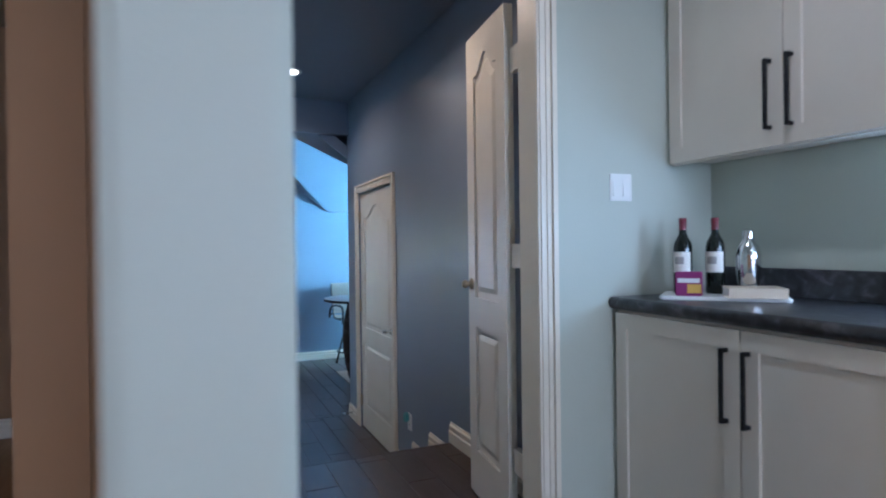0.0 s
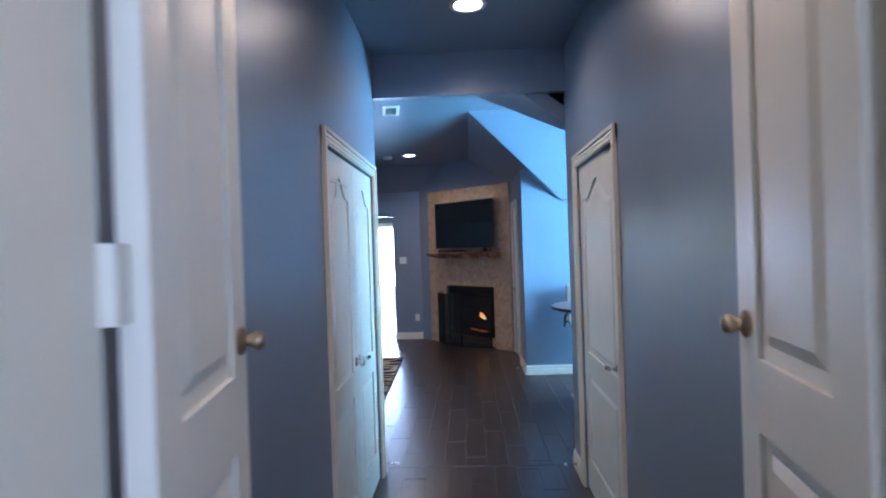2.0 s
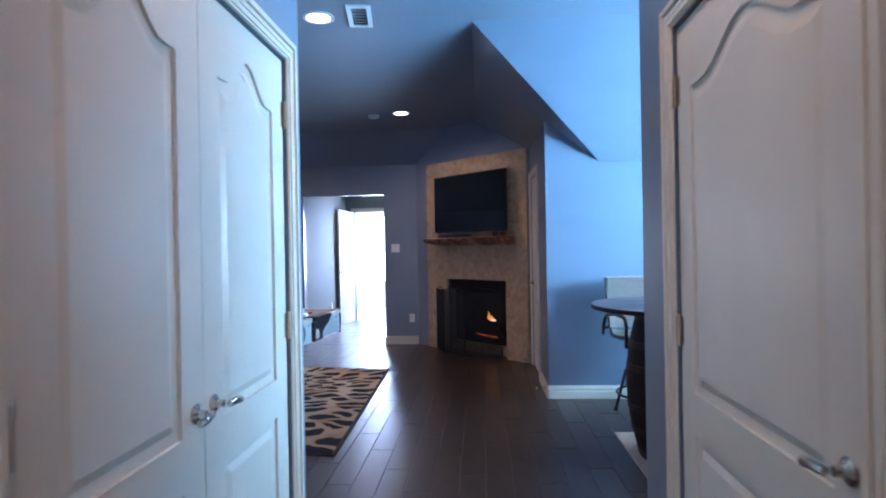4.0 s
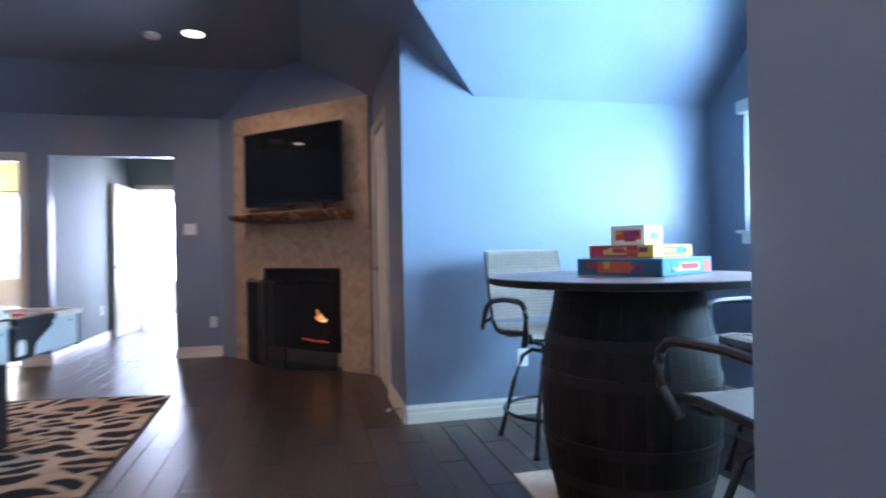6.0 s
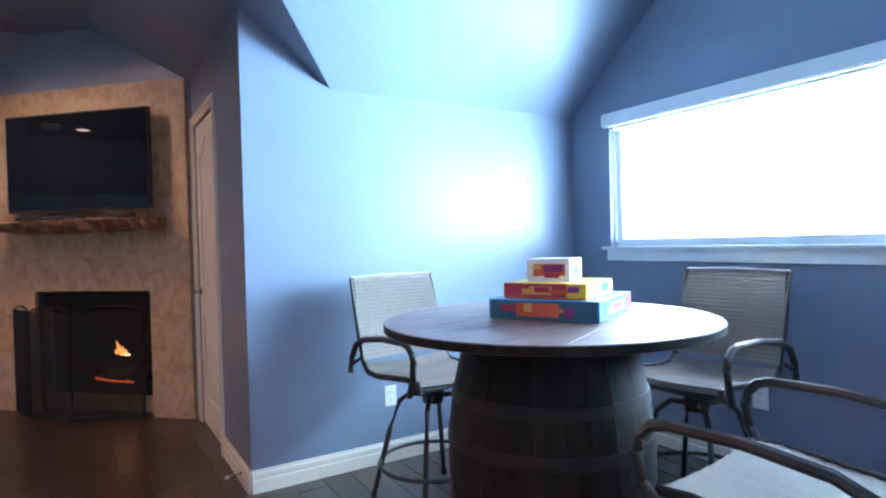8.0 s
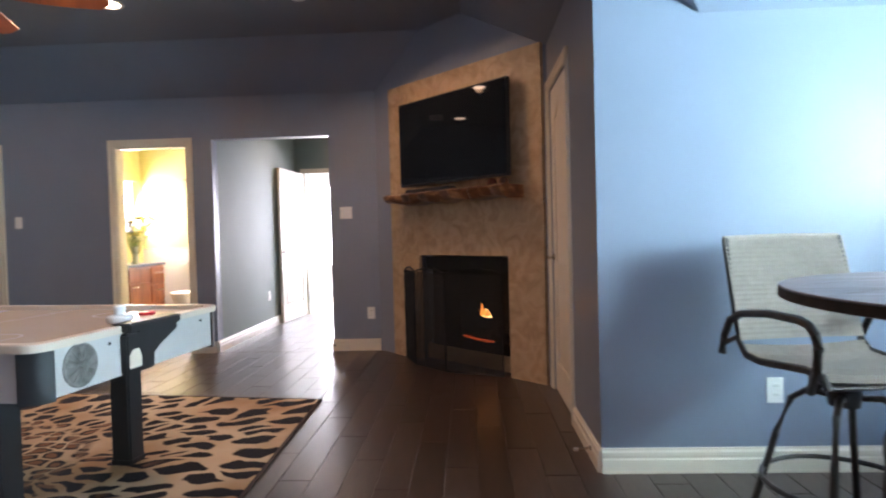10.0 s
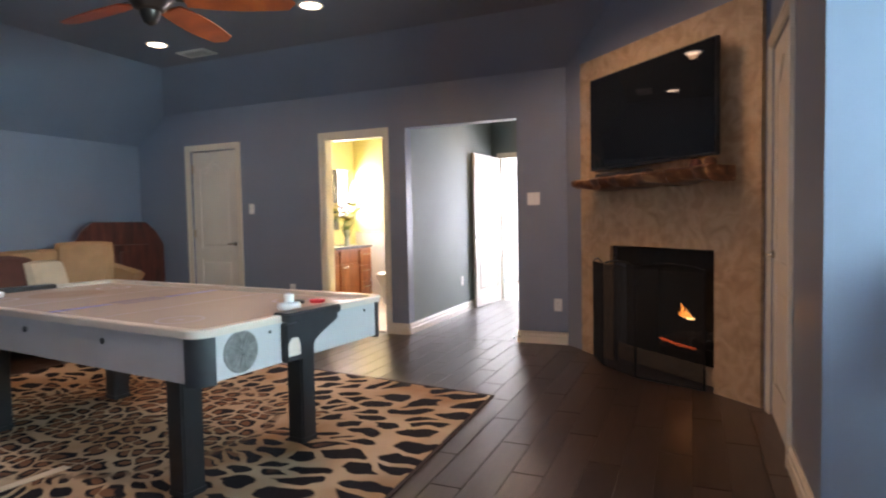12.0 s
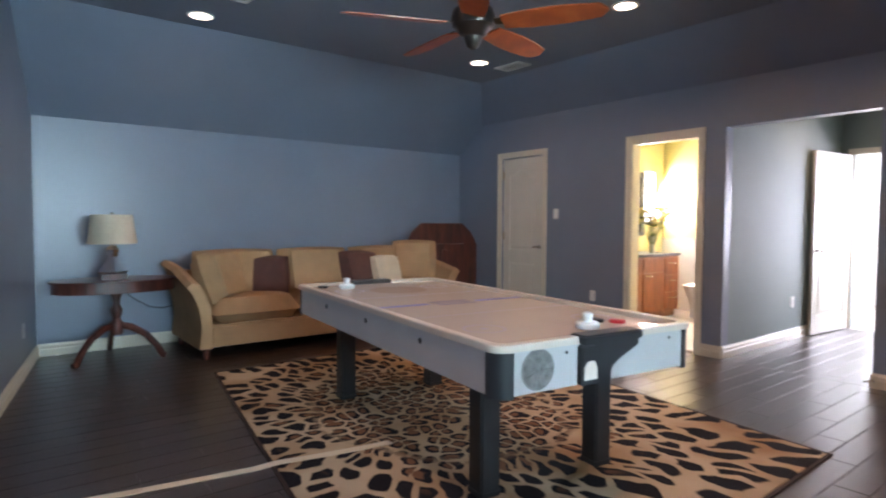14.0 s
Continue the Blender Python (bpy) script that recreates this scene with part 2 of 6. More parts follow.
M_BLADE = ramp_mat("red_stained_blade", [(0.3, (0.26, 0.045, 0.014)), (0.6, (0.44, 0.085, 0.022)), (0.8, (0.54, 0.13, 0.04))], 0.35, 2.5, (2, 2, 2), bump=0.05)
M_FANBODY = mat("dark_bronze_fan", (0.06, 0.05, 0.045), 0.35, metal=0.8, var=0.1)
M_SHADE = mat("linen_shade", (0.66, 0.56, 0.44), 0.85, var=0.06, scale=60, bump=0.3, bscale=200)
M_LAMPGLOW = mat("downlight_glow", (0.9, 0.85, 0.75), 0.5, emit=(1.0, 0.80, 0.56), strength=14.0)
M_PANE = glass_mat("window_glass")
M_RUG = leopard_mat()
M_CREAM = mat("cream_rug_pile", (0.60, 0.48, 0.38), 0.95, var=0.12, scale=25, bump=0.6, bscale=200)
M_RUGEDGE = mat("dark_rug_binding", (0.035, 0.018, 0.014), 0.9, var=0.2, scale=30)
M_FLAME = mat("flame", (0.9, 0.5, 0.1), 0.6, emit=(1.0, 0.34, 0.05), strength=2.4)
M_EMBER = mat("ember", (0.5, 0.1, 0.02), 0.8, emit=(1.0, 0.14, 0.03), strength=0.6)
M_CORE = mat("flame_core", (0.9, 0.6, 0.2), 0.6, emit=(1.0, 0.62, 0.22), strength=7.0)
M_WINE = mat("dark_bottle_glass", (0.010, 0.012, 0.010), 0.07, var=0.05)
M_LABEL = mat("paper_label", (0.78, 0.75, 0.70), 0.7, var=0.05, scale=40)
M_GREYINK = mat("grey_ink", (0.35, 0.33, 0.32), 0.7)
M_FOIL = mat("maroon_foil", (0.16, 0.018, 0.03), 0.35, var=0.1)


# ---- building blocks ----
def add_box(bm, x0, x1, y0, y1, z0, z1, m=None):
    vs = [bm.verts.new(v) for v in ((x0, y0, z0), (x1, y0, z0), (x1, y1, z0), (x0, y1, z0), (x0, y0, z1), (x1, y0, z1), (x1, y1, z1), (x0, y1, z1))]
    if m is not None:
        for v in vs:
            v.co = m @ v.co
    for f in ((3, 2, 1, 0), (4, 5, 6, 7), (0, 1, 5, 4), (1, 2, 6, 5), (2, 3, 7, 6), (3, 0, 4, 7)):
        bm.faces.new([vs[i] for i in f])
    return vs


def boxes(*bs):
    bm = bmesh.new()
    for b in bs:
        add_box(bm, *b)
    return bm


def prism(bm, poly, z0, z1, m=None):
    """A straight prism over a plan polygon (counter-clockwise)."""
    lo = [bm.verts.new((x, y, z0)) for x, y in poly]
    hi = [bm.verts.new((x, y, z1)) for x, y in poly]
    if m is not None:
        for v in lo + hi:
            v.co = m @ v.co
    n = len(poly)
    bm.faces.new(lo[::-1])
    bm.faces.new(hi)
    for i in range(n):
        bm.faces.new((lo[i], lo[(i + 1) % n], hi[(i + 1) % n], hi[i]))
    return bm


def lathe(bm, profile, n=24, m=None):
    """Turned shape: (radius, height) pairs from bottom to top, closed with caps."""
    rings = []
    for r, z in profile:
        rings.append([bm.verts.new((max(r, 0.0005) * math.cos(2 * math.pi * i / n), max(r, 0.0005) * math.sin(2 * math.pi * i / n), z)) for i in range(n)])
    for a, b in zip(rings, rings[1:]):
        for i in range(n):
            bm.faces.new((a[i], a[(i + 1) % n], b[(i + 1) % n], b[i]))
    bm.faces.new(rings[0][::-1])
    bm.faces.new(rings[-1])
    if m is not None:
        for ring in rings:
            for v in ring:
                v.co = m @ v.co
    return bm


def tube(bm, pts, r, n=8, flat=1.0):
    """A round bar along points; flat squeezes it in its second direction."""
    pts = [Vector(p) for p in pts]
    rings = []
    up = Vector((0, 0, 1))
    for i, p in enumerate(pts):
        t = (pts[min(i + 1, len(pts) - 1)] - pts[max(i - 1, 0)]).normalized()
        ref = up if abs(t.dot(up)) < 0.95 else Vector((1, 0, 0))
        s = t.cross(ref).normalized()
        u = s.cross(t).normalized()
        rings.append([bm.verts.new(p + s * (r * math.cos(2 * math.pi * k / n)) + u * (r * flat * math.sin(2 * math.pi * k / n))) for k in range(n)])
    for a, b in zip(rings, rings[1:]):
        for k in range(n):
            bm.faces.new((a[k], a[(k + 1) % n], b[(k + 1) % n], b[k]))
    bm.faces.new(rings[0][::-1])
    bm.faces.new(rings[-1])
    return bm


def soften(bm, w, segs=2):
    bmesh.ops.recalc_face_normals(bm, faces=bm.faces)
    es = [e for e in bm.edges if e.is_manifold and e.calc_face_angle(0) > 0.6]
    bmesh.ops.bevel(bm, geom=es, offset=w, segments=segs, affect='EDGES', clamp_overlap=True)
    return bm


def part(name, bm, material, parent=None, label="", smooth=False):
    bmesh.ops.recalc_face_normals(bm, faces=bm.faces)
    me = bpy.data.meshes.new(name)
    bm.to_mesh(me)
    bm.free()
    me.materials.append(material)
    if smooth:
        me.polygons.foreach_set("use_smooth", [True] * len(me.polygons))
        me.set_sharp_from_angle(angle=radians(42))
    ob = new(name, me)
    if parent is not None:
        ob.parent = parent
    if label:
        ob["label"] = label
    return ob


def struct(name, bm, material, label="", category=""):
    return tagged(part(name, bm, material), label, category, "", "structure")


def thing(name, label, category, m=None, group=""):
    ob = new(name)
    ob.empty_display_size = 0.1
    if m is not None:
        ob.matrix_world = m
    return tagged(ob, label, category, group)


def wall_boxes(x0, x1, y0, y1, z0, z1, holes=(), along="x"):
    """A wall slab with rectangular holes (a, b, low, high) along its length."""
    bm = bmesh.new()
    lo, hi = (x0, x1) if along == "x" else (y0, y1)

    def put(a, b, c, d):
        if b - a > 1e-4 and d - c > 1e-4:
            if along == "x":
                add_box(bm, a, b, y0, y1, c, d)
            else:
                add_box(bm, x0, x1, a, b, c, d)
    at = lo
    for a, b, c, d in sorted(holes):
        put(at, a, z0, z1)
        put(a, b, z0, c)
        put(a, b, d, z1)
        at = b
    put(at, hi, z0, z1)
    return bm


UF = 0.455          # upper floor above the game room's floor
CEIL = 2.90
N_Y = 11.25         # north wall
E_X = 3.68          # window wall
B_Y = 8.30          # light blue nook wall
W_X = -5.32
HL, HR = 0.195, 1.53   # hall walls
HEAD = 5.315        # end of the hall

# ---- walls ----
struct("wall_north", wall_boxes(W_X - 0.12, 1.7, N_Y, N_Y + 0.12, 0, 3.05, [(-4.47, -3.76, 0, 2.03), (-2.56, -1.84, 0, 2.04), (-1.59, -0.44, 0, 2.09)]), M_BLUE, "slate blue painted wall with door openings", "wall")
struct("wall_west", boxes((W_X - 0.12, W_X, 6.2, N_Y, 0, 3.05)), M_BLUE, "slate blue painted knee wall", "wall")
sw = bmesh.new()
prism(sw, [(W_X - 0.12, 6.381), (W_X - 0.12, 6.25), (HL - 0.12, HEAD), (HL, HEAD), (HL, 5.41)], 0, 3.05)
struct("wall_south", sw, M_BLUE, "slate blue painted wall beside the hall", "wall")
struct("wall_east_side_door", wall_boxes(1.475, 1.595, B_Y + 0.12, 11.4, 0, 2.45, [(9.00, 9.75, 0, 2.08)], "y"), M_BLUE, "slate blue wall with a closet door", "wall")
bw = bmesh.new()
for poly in ([(1.475, 0), (1.96, 0), (1.96, 2.054), (1.475, 2.432)], [(1.96, 0), (3.80, 0), (3.80, 2.08), (1.96, 2.08)]):
    prism(bw, poly, -B_Y - 0.12, -B_Y, Matrix(((1, 0, 0, 0), (0, 0, -1, 0), (0, 1, 0, 0), (0, 0, 0, 1))))
struct("wall_nook_north", bw, M_BLUE, "slate blue nook wall lit by the window", "wall")
struct("wall_window", wall_boxes(E_X, E_X + 0.14, 5.2, B_Y + 0.12, 0, 3.05, [(5.86, 7.96, 1.175, 1.985)], "y"), M_BLUE, "slate blue gable wall with a wide window", "wall")
struct("wall_nook_south", boxes((HR + 0.12, E_X, HEAD, HEAD + 0.13, 0, 3.05)), M_BLUE, "slate blue wall", "wall")
struct("wall_hall_left", wall_boxes(HL - 0.12, HL, 1.95, HEAD, 0, CEIL, [(3.94, 5.26, 0, 2.04)], "y"), M_BLUE, "slate blue hall wall with double doors", "wall")
struct("wall_hall_right", wall_boxes(HR, HR + 0.12, 1.95, HEAD + 0.13, 0, CEIL, [(4.12, 5.07, 0, 2.03)], "y"), M_BLUE, "slate blue hall wall with a closet door", "wall")
struct("header_beam", boxes((HL, HR, 5.38, HEAD + 0.13, 2.60, CEIL + 0.02)), M_BLUE, "slate blue header over the end of the hall", "beam")
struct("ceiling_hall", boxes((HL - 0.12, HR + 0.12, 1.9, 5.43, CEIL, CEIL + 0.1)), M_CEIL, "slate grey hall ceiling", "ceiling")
# fireplace chamfer wall
FA, FB = Vector((0.179, 11.055)), Vector((1.427, 9.844))
FD = (FB - FA).normalized()
FN = Vector((FD.y, -FD.x))           # into the room
if FN.y > 0:
    FN = -FN


def fp(s, z, out=0.0):
    p = FA + FD * s + FN * out
    return Vector((p.x, p.y, z))


FPM = Matrix(((FD.x, FN.x, 0, FA.x), (FD.y, FN.y, 0, FA.y), (0, 0, 1, 0), (0, 0, 0, 1)))   # local: along, out, up
for b in ((-0.28, 0.38, -0.16, -0.03, 0, 3.05), (1.407, 1.80, -0.16, -0.03, 0, 3.05), (0.38, 1.407, -0.16, -0.03, 0.93, 3.05)):
    cw = bmesh.new()
    add_box(cw, *b, FPM)
    struct("wall_fireplace", cw, M_BLUE, "slate blue chamfered corner wall", "wall")

# ---- ceiling of the game room: flat centre, slopes on three sides, dormer over the nook ----
FLAT = (0, 0, CEIL)
WEST = (0.77, 0, 2.15 + 0.77 * 5.32)
NORTH = (0, -0.85, 2.50 + 0.85 * 11.25)
EAST = (-0.78, 0, 2.90 + 0.78 * 0.87)
D_N = (0, -0.76, 2.06 + 0.76 * 8.30)
D_S = (0, 0.60, 2.90 - 0.60 * 6.50)


def clip(poly, a, b):
    """Keep the part of a plan polygon where plane a is not above plane b."""
    def g(p):
        return (a[0] - b[0]) * p[0] + (a[1] - b[1]) * p[1] + a[2] - b[2]
    out = []
    for i, p in enumerate(poly):
        q = poly[(i + 1) % len(poly)]
        gp, gq = g(p), g(q)
        if gp <= 0:
            out.append(p)
        if gp * gq < 0:
            k = gp / (gp - gq)
            out.append((p[0] + k * (q[0] - p[0]), p[1] + k * (q[1] - p[1])))
    return out


cb = bmesh.new()


def cell(poly, plane, below=(), above=()):
    for o in below:
        poly = clip(poly, plane, o)
    for o in above:
        poly = clip(poly, o, plane)
    if len(poly) < 3:
        return
    lo = [cb.verts.new((x, y, plane[0] * x + plane[1] * y + plane[2])) for x, y in poly]
    hi = [cb.verts.new((x, y, plane[0] * x + plane[1] * y + plane[2] + 0.12)) for x, y in poly]
    cb.faces.new(lo)
    cb.faces.new(hi[::-1])
    for i in range(len(poly)):
        j = (i + 1) % len(poly)
        cb.faces.new((lo[j], lo[i], hi[i], hi[j]))


main = [(W_X - 0.02, HEAD + 0.13), (1.6, HEAD + 0.13), (1.6, N_Y + 0.02), (W_X - 0.02, N_Y + 0.02)]
for k, p in enumerate((FLAT, WEST, NORTH)):
    cell(main, p, [o for o in (FLAT, WEST, NORTH, EAST) if o is not p])
reach = [(0.60, HEAD + 0.13), (2.2, HEAD + 0.13), (2.2, N_Y + 0.02), (0.60, N_Y + 0.02)]
south = [(x, min(y, 6.85)) for x, y in reach]
north = [(x, max(y, 6.85)) for x, y in reach]
cell(north, EAST, (FLAT, NORTH), (D_N,))
cell(south, EAST, (FLAT,), (D_S,))
nook = [(0.60, HEAD + 0.13), (E_X + 0.05, HEAD + 0.13), (E_X + 0.05, B_Y + 0.10), (0.60, B_Y + 0.10)]
cell(nook, D_N, (FLAT,), (EAST,))
cell(nook, D_S, (FLAT,), (EAST,))
cell(nook, FLAT, (D_N, D_S), (EAST,))
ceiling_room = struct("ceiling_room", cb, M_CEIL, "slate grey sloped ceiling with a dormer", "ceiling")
# sloped faces get the lighter wall colour, painting in light bounced off the floor
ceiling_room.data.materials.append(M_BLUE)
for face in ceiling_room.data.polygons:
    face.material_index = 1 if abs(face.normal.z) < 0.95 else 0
# unseen deck, added to keep sky light from leaking in at the wall tops
struct("sky_block_deck", boxes((W_X - 0.5, E_X + 0.14, 1.9, N_Y + 0.12, 3.05, 3.12)), M_CEIL, "unseen deck that blocks sky light above the ceilings", "roof")

# ---- upper bar room ----
BY = 1.80
struct("wall_bar_door", wall_boxes(-0.02, 2.25, BY, BY + 0.14, UF - 0.2, CEIL, [(0.39, 1.315, UF - 0.2, UF + 2.06)]), M_SAGE, "sage grey wall round the double doorway", "wall")
struct("wall_bar_back", wall_boxes(2.10, 2.22, -5.2, BY, UF, CEIL, [(-0.28, 1.06, 1.49, 1.845)], "y"), M_SAGE, "sage grey wall behind the bar counter", "wall")
struct("wall_bar_left", soften(boxes((0.135, 0.262, 0.50, BY, UF, CEIL)), 0.012), M_SAGE, "sage grey wall end with rounded corners", "wall")
struct("wall_warm_room", boxes((-1.72, -1.6, -5.2, 4.42, UF - 0.1, CEIL), (-1.6, HL - 0.12, 4.30, 4.42, UF - 0.1, CEIL)), M_WARM, "warm tan wall of the next room", "wall")
struct("wall_warm_column", soften(boxes((-0.184, -0.022, 1.64, BY + 0.12, UF, CEIL), (-0.022, 0.134, 1.64, BY - 0.002, UF, CEIL)), 0.01), M_WARM, "warm tan wall end of the next room", "wall")
# out of view; its window opening is added to let light into the bar
struct("wall_bar_south", wall_boxes(-1.72, 2.22, -5.32, -5.2, UF, CEIL, [(-0.1, 2.0, UF + 0.8, UF + 2.1)]), M_SAGE, "unseen sage grey wall with an added window", "wall")
struct("ceiling_bar", boxes((-1.75, 2.25, -5.4, BY + 0.14, CEIL, CEIL + 0.1), (-1.75, HL - 0.12, BY + 0.14, 4.45, CEIL, CEIL + 0.1)), M_SAGE, "pale ceiling", "ceiling")

# ---- corridor, far room, bathroom ----
struct("wall_corridor_left", boxes((-1.71, -1.59, N_Y + 0.12, 14.0, 0, 2.6)), M_GREEN, "grey green corridor wall", "wall")
struct("wall_corridor_right", boxes((-0.44, -0.32, N_Y + 0.12, 14.0, 0, 2.6)), M_GREEN, "grey green corridor wall", "wall")
struct("wall_corridor_end", wall_boxes(-1.71, 1.6, 14.0, 14.12, 0, 2.6, [(-1.45, -0.55, 0, 2.04)]), M_GREEN, "grey green wall with a doorway", "wall")
struct("wall_bathroom_outer", wall_boxes(-3.84, -1.712, 13.75, 13.87, 0, 2.6, [(-3.02, -2.48, 0.62, 1.95)]), M_WHITE, "white outer wall behind the bathroom", "wall")
struct("ceiling_corridor", boxes((-3.85, 1.7, N_Y + 0.12, 16.7, 2.6, 2.7)), M_WHITE, "white corridor ceiling", "ceiling")
struct("wall_far_room", wall_boxes(-2.6, 1.6, 16.4, 16.52, 0, 2.6, [(-1.8, 1.3, 0.55, 2.1)]), M_WHITE, "white wall with a window", "wall")
struct("wall_far_room_sides", boxes((-2.7, -2.6, 13.87, 16.52, 0, 2.6), (1.6, 1.7, 14.0, 16.52, 0, 2.6)), M_WHITE, "white walls", "wall")
struct("wall_bathroom_west", wall_boxes(-3.84, -3.72, N_Y + 0.12, 13.75, 0, 2.6, [(13.27, 13.70, 1.25, 1.95)], "y"), M_YELLOW, "bright yellow bathroom wall with a small window", "wall")
struct("wall_bathroom_north", wall_boxes(-3.72, -1.722, 13.738, 13.749, 0, 2.6, [(-3.02, -2.48, 0.62, 1.95)]), M_YELLOW, "bright yellow bathroom wall", "wall")
struct("wainscot_bathroom", boxes((-3.72, -3.03, 13.724, 13.7375, 0, 0.995), (-3.03, -2.47, 13.724, 13.7375, 0, 0.615), (-2.47, -1.73, 13.724, 13.7375, 0, 0.995)), M_WHITE, "white tiled lower wall of the bathroom", "wall")
struct("trim_bathroom_rail", boxes((-3.72, -3.03, 13.72, 13.7375, 0.997, 1.02), (-2.47, -1.73, 13.72, 13.7375, 0.997, 1.02)), M_TRIM, "tan rail above the bathroom tiles", "trim")
struct("wall_bathroom_east", boxes((-1.722, -1.711, N_Y + 0.12, 13.738, 0, 2.6)), M_YELLOW, "bright yellow bathroom wall", "wall")

# boards added behind the closed doors so no sky light comes through the gaps
for b in ((-4.62, -3.845, N_Y + 0.121, N_Y + 0.17, 0, 2.4), (1.596, 1.65, 8.85, 9.86, 0, 2.4), (HR + 0.121, HR + 0.17, 4.0, 5.2, 0, 2.4), (HL - 0.17, HL - 0.121, 3.85, 5.30, 0, 2.4)):
    struct("light_block_board", boxes(b), M_WHITE, "unseen white board blocking light behind a closed door", "wall")

# ---- floors and steps ----
struct("floor", boxes((W_X - 0.12, E_X + 0.1, 3.72, N_Y + 0.12, -0.12, -0.004), (-3.7, 1.6, N_Y + 0.12, 16.5, -0.12, -0.004)), M_GROUT, "dark grout bed under wood-look tiles", "floor")
struct("floor_upper", boxes((-1.7, 2.2, -5.3, 1.95, UF - 0.14, UF - 0.004), (-1.7, HL - 0.12, 1.95, 4.4, UF - 0.14, UF - 0.004), (HL, HR, 1.95, 3.10, UF - 0.14, UF - 0.004)), M_GROUT, "dark floor bed of the upper level", "floor")
R = UF / 3
struct("steps", soften(boxes((HL, HR, 3.08, 3.11, 0, UF - 0.001), (HL, HR, 3.10, 3.43, 0, 2 * R), (HL, HR, 3.40, 3.745, 0, R)), 0.008), M_PLANK, "three dark wood steps down to the game room", "steps")


def opening_trim(name, at, a, b, top, face, along="x", w=0.07, d=0.02, sill=0.0, label="cream fluted door casing"):
    """Casing round an opening: jamb pieces with stepped mouldings and a head."""
    bm = bmesh.new()
    s = 1 if face > 0 else -1

    def bx(u0, u1, v0, v1, z0, z1):
        v0, v1 = sorted((at + s * v0, at + s * v1))
        if along == "x":
            add_box(bm, u0, u1, v0, v1, z0, z1)
        else:
            add_box(bm, v0, v1, u0, u1, z0, z1)
    for k, (i0, i1, dd) in enumerate(((0.004, 0.985, 0.010), (0.12, 0.36, 0.016), (0.46, 0.64, 0.015), (0.74, 1.0, 0.022))):
        bx(a - w * i1, a - w * i0, 0.001, dd, sill, top + w * i0 if k else top)
        bx(b + w * i0, b + w * i1, 0.001, dd, sill, top + w * i0 if k else top)
        bx(a - w * i1 if k else a - w, b + w * i1 if k else b + w, 0.001, dd, top + w * i0, top + w * i1)
    return struct(name, bm, M_TRIM, label, "trim")


opening_trim("trim_bar_doorway", BY, 0.431, 1.285, UF + 2.04, -1, w=0.074, sill=UF)
struct("trim_bar_jamb", boxes((0.39, 0.431, BY, BY + 0.137, UF, UF + 2.06), (1.285, 1.315, BY, BY + 0.115, UF, UF + 2.06), (0.431, 1.285, BY, BY + 0.115, UF + 2.035, UF + 2.06)), M_TRIM, "cream door jamb", "trim")
opening_trim("trim_hall_left", HL, 3.95, 5.25, 2.04, 1, "y")
opening_trim("trim_hall_right", HR, 4.13, 5.06, 2.03, -1, "y")
opening_trim("trim_bathroom", N_Y, -2.55, -1.85, 2.04, -1)
opening_trim("trim_closet", N_Y, -4.46, -3.77, 2.03, -1)
opening_trim("trim_side_door", 1.475, 9.01, 9.74, 2.08, -1, "y", w=0.06)
opening_trim("trim_far_door", 14.0, -1.44, -0.56, 2.03, -1)
struct("trim_bathroom_jamb", boxes((-2.56, -2.545, N_Y, N_Y + 0.12, 0, 2.04), (-1.855, -1.84, N_Y, N_Y + 0.12, 0, 2.04), (-2.545, -1.855, N_Y, N_Y + 0.12, 2.025, 2.04)), M_TRIM, "cream door jamb", "trim")


def baseboard(a, b, normal, h=0.115, z=0.0):
    """A stepped skirting along a wall foot, from a to b, standing out along normal."""
    a, b, n = Vector(a), Vector(b), Vector(normal).normalized()
    d = (b - a)
    ln = d.length
    d.normalize()
    m = Matrix(((d.x, n.x, 0, a.x), (d.y, n.y, 0, a.y), (0, 0, 1, 0), (0, 0, 0, 1)))
    bm = bmesh.new()
    prof = [(0.001, 0.001), (0.018, 0.001), (0.018, h * 0.55), (0.013, h * 0.62), (0.015, h * 0.72), (0.015, h * 0.84), (0.008, h * 0.92), (0.006, h), (0.001, h)]
    lo = [bm.verts.new(m @ Vector((0, o, z + zz))) for o, zz in prof]
    hi = [bm.verts.new(m @ Vector((ln, o, z + zz))) for o, zz in prof]
    bm.faces.new(lo)
    bm.faces.new(hi[::-1])
    for i in range(len(prof)):
        j = (i + 1) % len(prof)
        bm.faces.new((lo[i], lo[j], hi[j], hi[i]))
    return struct("baseboard", bm, M_TRIM, "cream stepped baseboard", "baseboard")


baseboard((-3.70, N_Y), (-2.62, N_Y), (0, -1))
baseboard((W_X, N_Y), (-4.53, N_Y), (0, -1))
baseboard((-1.78, N_Y), (-1.59, N_Y), (0, -1))
baseboard((-0.44, N_Y), (0.02, N_Y), (0, -1))
baseboard((-1.59, N_Y), (-1.59, 13.97), (1, 0))
baseboard((-0.44, 13.97), (-0.44, N_Y), (-1, 0))
baseboard((W_X, 6.3), (W_X, N_Y), (1, 0))
baseboard((HL, 5.41), (W_X, 6.36), (0.172, 1))
baseboard((1.475, B_Y), (E_X, B_Y), (0, -1))
baseboard((1.475, B_Y), (1.475, 8.95), (-1, 0))
baseboard((E_X, 5.53), (E_X, B_Y), (-1, 0))
baseboard((HR + 0.0, HEAD + 0.13), (E_X, HEAD + 0.13), (0, 1))
baseboard((HR, 5.14), (HR, HEAD + 0.13), (-1, 0))
baseboard((HR, 3.745), (HR, 4.06), (-1, 0))
